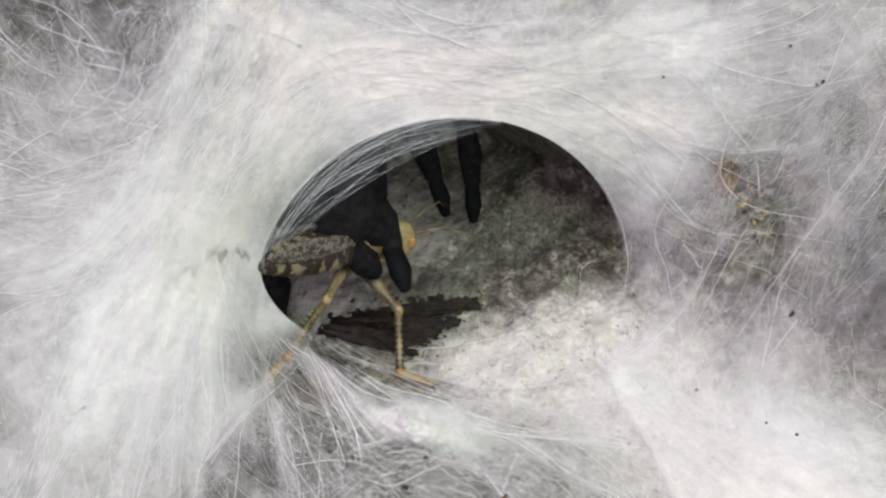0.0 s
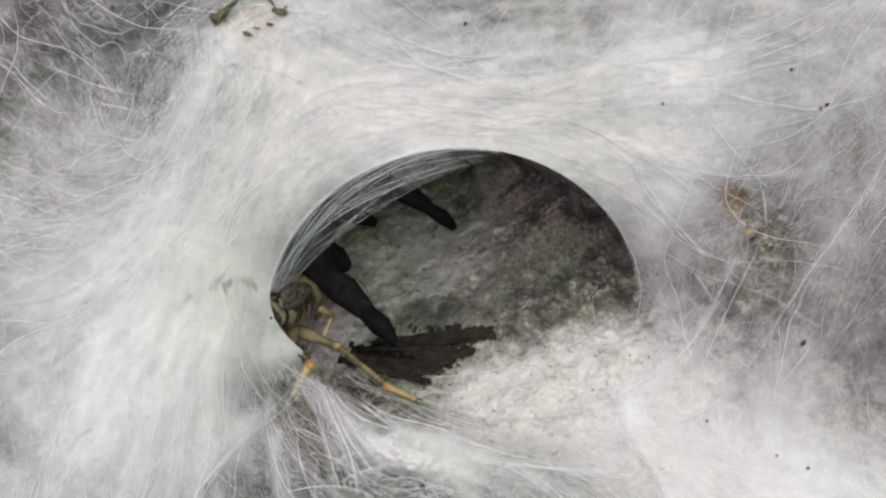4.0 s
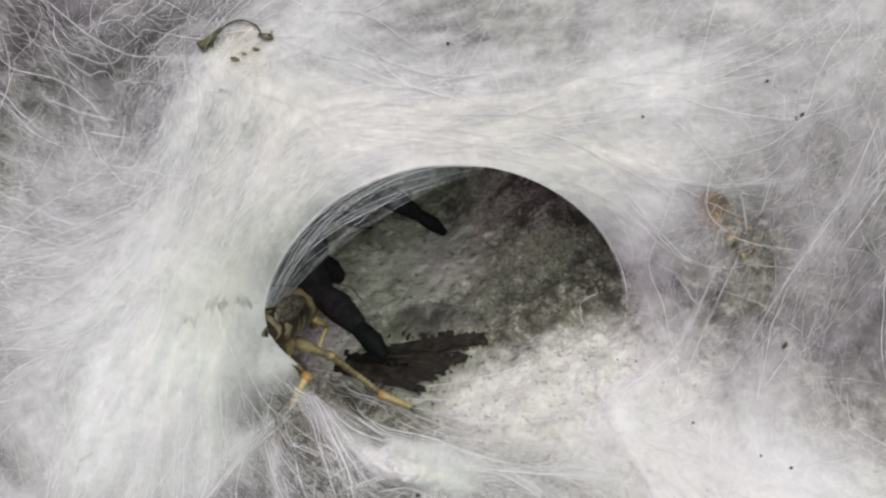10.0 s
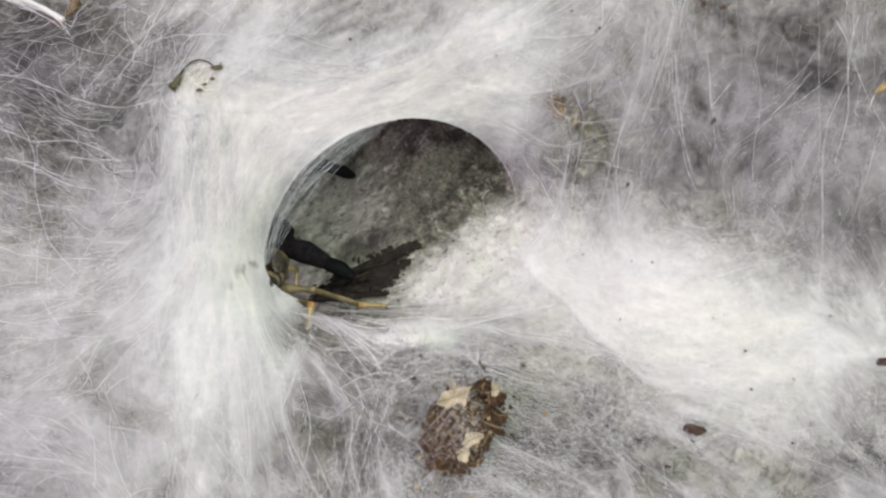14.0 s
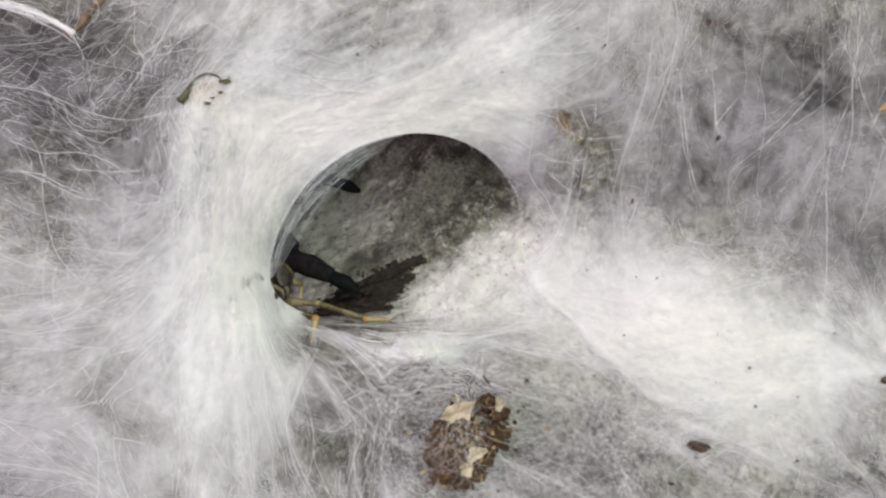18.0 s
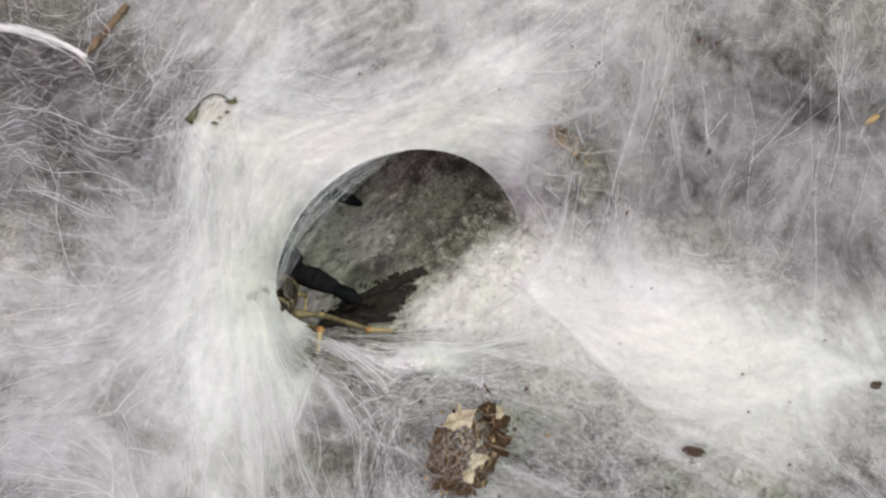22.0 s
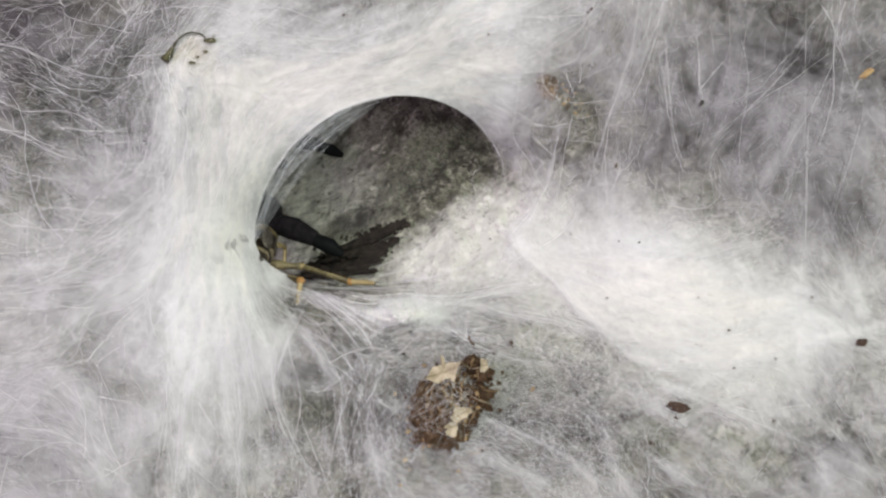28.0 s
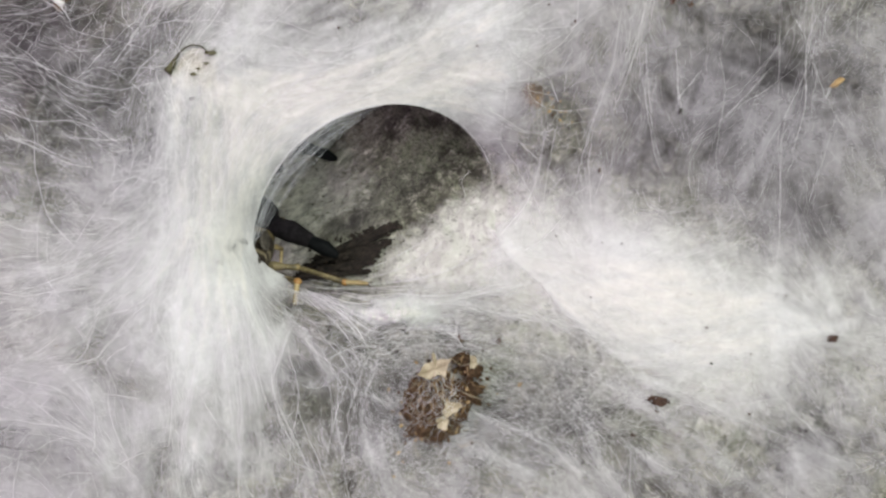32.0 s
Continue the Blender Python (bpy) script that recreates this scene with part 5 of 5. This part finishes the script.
def banded(name, cream, dark):
    """Dark blotches in rows round the body, parted by cream."""
    m, t = material(name)
    pos = node(t, "ShaderNodeTexCoord").outputs["Object"]
    stretched = node(t, "ShaderNodeMapping", {"Vector": pos, "Scale": (1.0, 0.45, 0.45)}).outputs[0]
    blotch, small = grains(t, stretched, 620, 2, 0.5, 0.6), grains(t, pos, 3200, 4, 0.7)
    along_x = node(t, "ShaderNodeSeparateXYZ", {0: pos}).outputs[0]
    bands = calc(t, "SINE", calc(t, "MULTIPLY", along_x, 2 * math.pi / 0.0019))
    mix = calc(t, "ADD", calc(t, "ADD", blotch, calc(t, "MULTIPLY", bands, 0.055)), calc(t, "MULTIPLY", calc(t, "SUBTRACT", small, 0.5), 0.35))
    s = node(t, "ShaderNodeBsdfPrincipled", {"Base Color": blend(t, span(t, mix, 0.53, 0.60), (*dark, 1), (*cream, 1)), "Roughness": 0.42})
    finish(t, s, calc(t, "ADD", small, calc(t, "MULTIPLY", bands, 0.3)), 0.4, 0.0002)
    return m


spider_mat = surface("black_velvet_hide", (0.004, 0.004, 0.0045), (0.016, 0.014, 0.016), 900, 0.85, 0.6, 0.0003, shine=0.12)
sheen_mat = surface("blue_black_hide", (0.002, 0.0028, 0.0032), (0.006, 0.0075, 0.008), 900, 0.7, 0.5, 0.0002, shine=0.12)
cream_mat = surface("cream_shell", (0.25, 0.19, 0.085), (0.46, 0.37, 0.19), 400, 0.45, 0.3, 0.0001)
olive_mat = surface("olive_shell", (0.075, 0.060, 0.028), (0.25, 0.205, 0.11), 420, 0.45, 0.3, 0.0001)
amber_mat = surface("amber_shell", (0.26, 0.13, 0.035), (0.48, 0.29, 0.10), 500, 0.4, 0.3, 0.0001)
spots_mat = banded("banded_shell", (0.24, 0.205, 0.13), (0.022, 0.016, 0.011))
wing_mat = mottled("mottled_wing", (0.17, 0.155, 0.125), (0.035, 0.030, 0.024), 1500, 0.50)
spine_mat = surface("dark_spine", (0.02, 0.014, 0.01), (0.05, 0.035, 0.02), 900, 0.5, 0.1)


def segment(points, radii, sides=12, hairs=0, hair=0.0006, seed=0):
    """A limb segment with rounded ends, and bristles if asked."""
    p = [Vector(q) for q in points]
    d0, d1 = (p[0] - p[1]).normalized(), (p[-1] - p[-2]).normalized()
    pts = [p[0] + d0 * radii[0] * 0.55, p[0] + d0 * radii[0] * 0.35, *p, p[-1] + d1 * radii[-1] * 0.35, p[-1] + d1 * radii[-1] * 0.55]
    bm = rod(pts, [radii[0] * 0.35, radii[0] * 0.78, *radii, radii[-1] * 0.78, radii[-1] * 0.35], sides)
    r = random.Random(seed)
    for _ in range(hairs):
        i = r.randrange(len(p) - 1)
        f, a = r.random(), r.uniform(0, 2 * math.pi)
        axis = (p[i + 1] - p[i]).normalized()
        one = axis.orthogonal().normalized()
        n = math.cos(a) * one + math.sin(a) * axis.cross(one)
        rad = radii[i] * (1 - f) + radii[i + 1] * f
        root = p[i].lerp(p[i + 1], f) + n * rad * 0.9
        tip = root + (n * 0.8 + axis * 0.8) * hair * r.uniform(0.5, 1.3)
        w = axis.cross(n) * 0.00004
        bm.faces.new((bm.verts.new(root - w), bm.verts.new(root + w), bm.verts.new(tip)))
    return bm


# the spider, with its place at the middle of its carapace
spider = new("spider")
tagged(spider, "large black hairy spider crouching inside its silk funnel", "spider")


def ball(length, width, height, seed, rough=0.06, detail=3):
    return shade(lump(length, width, height, seed, rough, detail))


ob = part("carapace", ball(0.0150, 0.0120, 0.0062, 3), spider_mat, spider)
ob = part("abdomen", ball(0.0150, 0.0105, 0.0085, 8), spider_mat, spider, "dark velvety abdomen")
ob.matrix_local = aim(Vector((-0.0150, 0.003, -0.006)), (1, -0.2, 0.2), (0, 0, 1))
for s in (-1, 1):
    ob = part("chelicera", segment([(0, 0, 0), (0.003, 0, 0.0006), (0.0055, 0, -0.0008)], [0.0018, 0.0021, 0.0013], 12, 40, 0.0008, 5), spider_mat, spider, "bristly black jaw")
    ob.matrix_local = aim(Vector((0.0050, 0.0020 * s - 0.002, -0.001)), (1, 0.05 * s - 0.4, -0.5), (0, 0, 1))
    fang = part("fang", segment([(0.0055, 0, -0.0008), (0.0062, 0, -0.0022), (0.0056, 0, -0.0036)], [0.0006, 0.0004, 0.0001], 8), spine_mat, ob)


def spider_leg(scale=1.0, seed=0):
    """A leg with its tip at the origin, reaching back along -x."""
    leg = part("leg", segment([(-0.0150, 0, 0.0004), (-0.0110, 0, 0.0008), (-0.0066, 0, 0.0005)], [0.00145 * scale, 0.0018 * scale, 0.00122 * scale], 12, 260, 0.0014, seed), spider_mat, spider)
    part("tarsus", segment([(-0.0061, 0, 0.0004), (-0.0030, 0, 0.0002), (-0.0006, 0, -0.0003)], [0.00105 * scale, 0.00125 * scale, 0.00065 * scale], 12, 160, 0.0009, seed + 1), sheen_mat, leg, "blue-black foot with dense pads")
    part("tibia", segment([(-0.0230, 0, 0.0048), (-0.0155, 0, 0.0006)], [0.0022 * scale, 0.0019 * scale], 12, 240, 0.0016, seed + 2), spider_mat, leg)
    part("femur", segment([(-0.0335, 0, 0.0060), (-0.0235, 0, 0.0050)], [0.0026 * scale, 0.0023 * scale], 12, 240, 0.0016, seed + 3), spider_mat, leg)
    return leg


front_legs = [spider_leg(1.26, 10), spider_leg(1.08, 20), spider_leg(1.15, 30), spider_leg(1.05, 35)]
for at, toward in (((-0.006, 0.006, -0.012), (0.3, 0.6, -0.7)), ((-0.010, 0.006, -0.012), (-0.2, 0.6, -0.8)), ((-0.010, -0.006, -0.014), (-0.3, -0.5, -0.8)), ((-0.004, -0.006, -0.014), (0.1, -0.6, -0.8))):
    leg = spider_leg(0.95, 40 + int(at[0] * -1000))
    leg.matrix_local = aim(Vector(at) + 0.036 * Vector(toward).normalized(), toward, (0, 0, 1))

# the prey, with its place at the tip of its abdomen; x runs towards its head
prey = new("grasshopper")
tagged(prey, "cream and brown mottled grasshopper seized by the spider", "grasshopper")
part("abdomen", segment([(0.0010, 0, 0), (0.0050, 0, 0.0002), (0.0100, 0, 0.0002), (0.0145, 0, 0)], [0.0014, 0.0026, 0.0030, 0.0028], 16), spots_mat, prey, "cream abdomen with dark mottling")
for s in (-1, 1):
    ob = part("wing_case", ball(0.0140, 0.0011, 0.0030, 12 + s, 0.1), wing_mat, prey, "grey-brown mottled wing case")
    ob.matrix_local = pose(0.0068, 0.0017 * s, 0.0026, 24 * s, 0, 0)
part("thorax", segment([(0.0145, 0, 0), (0.0175, 0, 0.0005), (0.0205, 0, 0.0002)], [0.0024, 0.0028, 0.0025], 16), olive_mat, prey, "yellow-olive thorax")
head = part("head", ball(0.0052, 0.0046, 0.0058, 6, 0.08), cream_mat, prey, "cream-yellow head")
head.matrix_local = pose(0.0232, 0, -0.0006)
for s in (-1, 1):
    ob = part("eye", ball(0.0016, 0.0010, 0.0021, 2, 0.02, 2), amber_mat, head, "glossy amber eye")
    ob.matrix_local = pose(0.0006, 0.0021 * s, 0.0010)
    part("antenna", rod([(0.0018, 0.0008 * s, 0.0016), (0.0060, 0.0022 * s, 0.0030), (0.0105, 0.0040 * s, 0.0020), (0.0145, 0.0056 * s, -0.0010)], [0.00022, 0.00017, 0.00013, 0.00008], 6), olive_mat, head, "thin straw-coloured feeler")
    part("mouthpart", segment([(0.0012, 0.0009 * s, -0.0022), (0.0018, 0.0010 * s, -0.0036)], [0.0006, 0.0004], 8), amber_mat, head)
    for k, (x, reach) in enumerate(((0.0190, 0.5),)):
        leg = part("leg", segment([(x, 0.0022 * s, -0.0014), (x + reach * 0.006, 0.0036 * s, -0.0028)], [0.0006, 0.0005], 8), cream_mat, prey)
        part("shin", segment([(x + reach * 0.006, 0.0036 * s, -0.0028), (x + reach * 0.003, 0.0030 * s, -0.0066)], [0.0004, 0.0003], 8), cream_mat, leg)
part("tail_flap", ball(0.0046, 0.0020, 0.0026, 21, 0.35), wing_mat, prey, "dark grey folded wing tip")


def hind_leg(femur, shin, foot):
    """Thigh, shin and foot of a hind leg, each with its far joint at the origin and x towards the body."""
    thigh = part("thigh", segment([(0.0002, 0, 0), (0.0018, 0, 0), (femur * 0.6, 0, 0.0002), (femur, 0, 0)], [0.00075, 0.00055, 0.0010, 0.0011], 12), olive_mat, prey, "olive-cream thigh")
    part("knee", ball(0.0018, 0.0012, 0.0014, 9, 0.2), cream_mat, thigh, "swollen pale knee")
    calf = part("shin", segment([(0, 0, 0), (shin * 0.5, 0, 0.0001), (shin, 0, 0)], [0.00062, 0.00048, 0.00055], 10), olive_mat, prey, "straw-coloured shin")
    for i in range(9):
        for s in (-1, 1):
            x = 0.0008 + i * shin * 0.085
            spine = part("spine", rod([(x, 0.00025 * s, 0.0004), (x - 0.0005, 0.00075 * s, 0.0013)], [0.00015, 0.00003], 5), spine_mat, calf)
    part("ankle", ball(0.0016, 0.0014, 0.0014, 5, 0.2, 2), amber_mat, calf, "amber ankle")
    toe = part("foot", segment([(0, 0, 0), (foot * 0.35, 0, 0.0001), (foot * 0.7, 0, 0), (foot, 0, 0)], [0.00032, 0.00052, 0.00045, 0.00055], 10), cream_mat, prey, "pale yellow jointed foot")
    for s in (-1, 1):
        part("claw", rod([(0.0001, 0.0001 * s, 0), (-0.0006, 0.0004 * s, -0.0001), (-0.0009, 0.0005 * s, -0.0004)], [0.00014, 0.0001, 0.00003], 5), spine_mat, toe)
    return thigh, calf, toe


near_hind, far_hind = hind_leg(0.0088, 0.0096, 0.0044), hind_leg(0.0076, 0.0094, 0.0045)


def motions():
    def at(rows, i):
        return rows[min(i, len(rows) - 1)]

    out = -INTO
    spider_at = [Matrix.Translation(place(*at(SPIDER, i))) @ aim((0, 0, 0), SIDE + 0.25 * INTO, out) for i in range(len(TIMES))]
    walk(spider, [(t, m) for t, m in zip(TIMES, spider_at)])
    for leg, rows in zip(front_legs, LEGS):
        poses = []
        for i, t in enumerate(TIMES):
            through_at, tip = (place(*q) for q in at(rows, i))
            poses.append((t, spider_at[i].inverted() @ aim(tip, tip - through_at, 0.5 * out - DOWN)))
        walk(leg, poses)
    prey_at = []
    for i in range(len(TIMES)):
        rear, front = (place(*q) for q in at(PREY, i))
        prey_at.append(aim(rear, front - rear, out - 0.8 * DOWN))
    walk(prey, [(t, m) for t, m in zip(TIMES, prey_at)])
    for pieces, rows in ((near_hind, NEAR_LEG), (far_hind, FAR_LEG)):
        for n, piece in enumerate(pieces):
            poses = []
            for i, t in enumerate(TIMES):
                joints = [place(*q) for q in at(rows, i)]
                poses.append((t, prey_at[i].inverted() @ aim(joints[n + 1], joints[n] - joints[n + 1], out - 0.7 * DOWN)))
            walk(piece, poses)


motions()
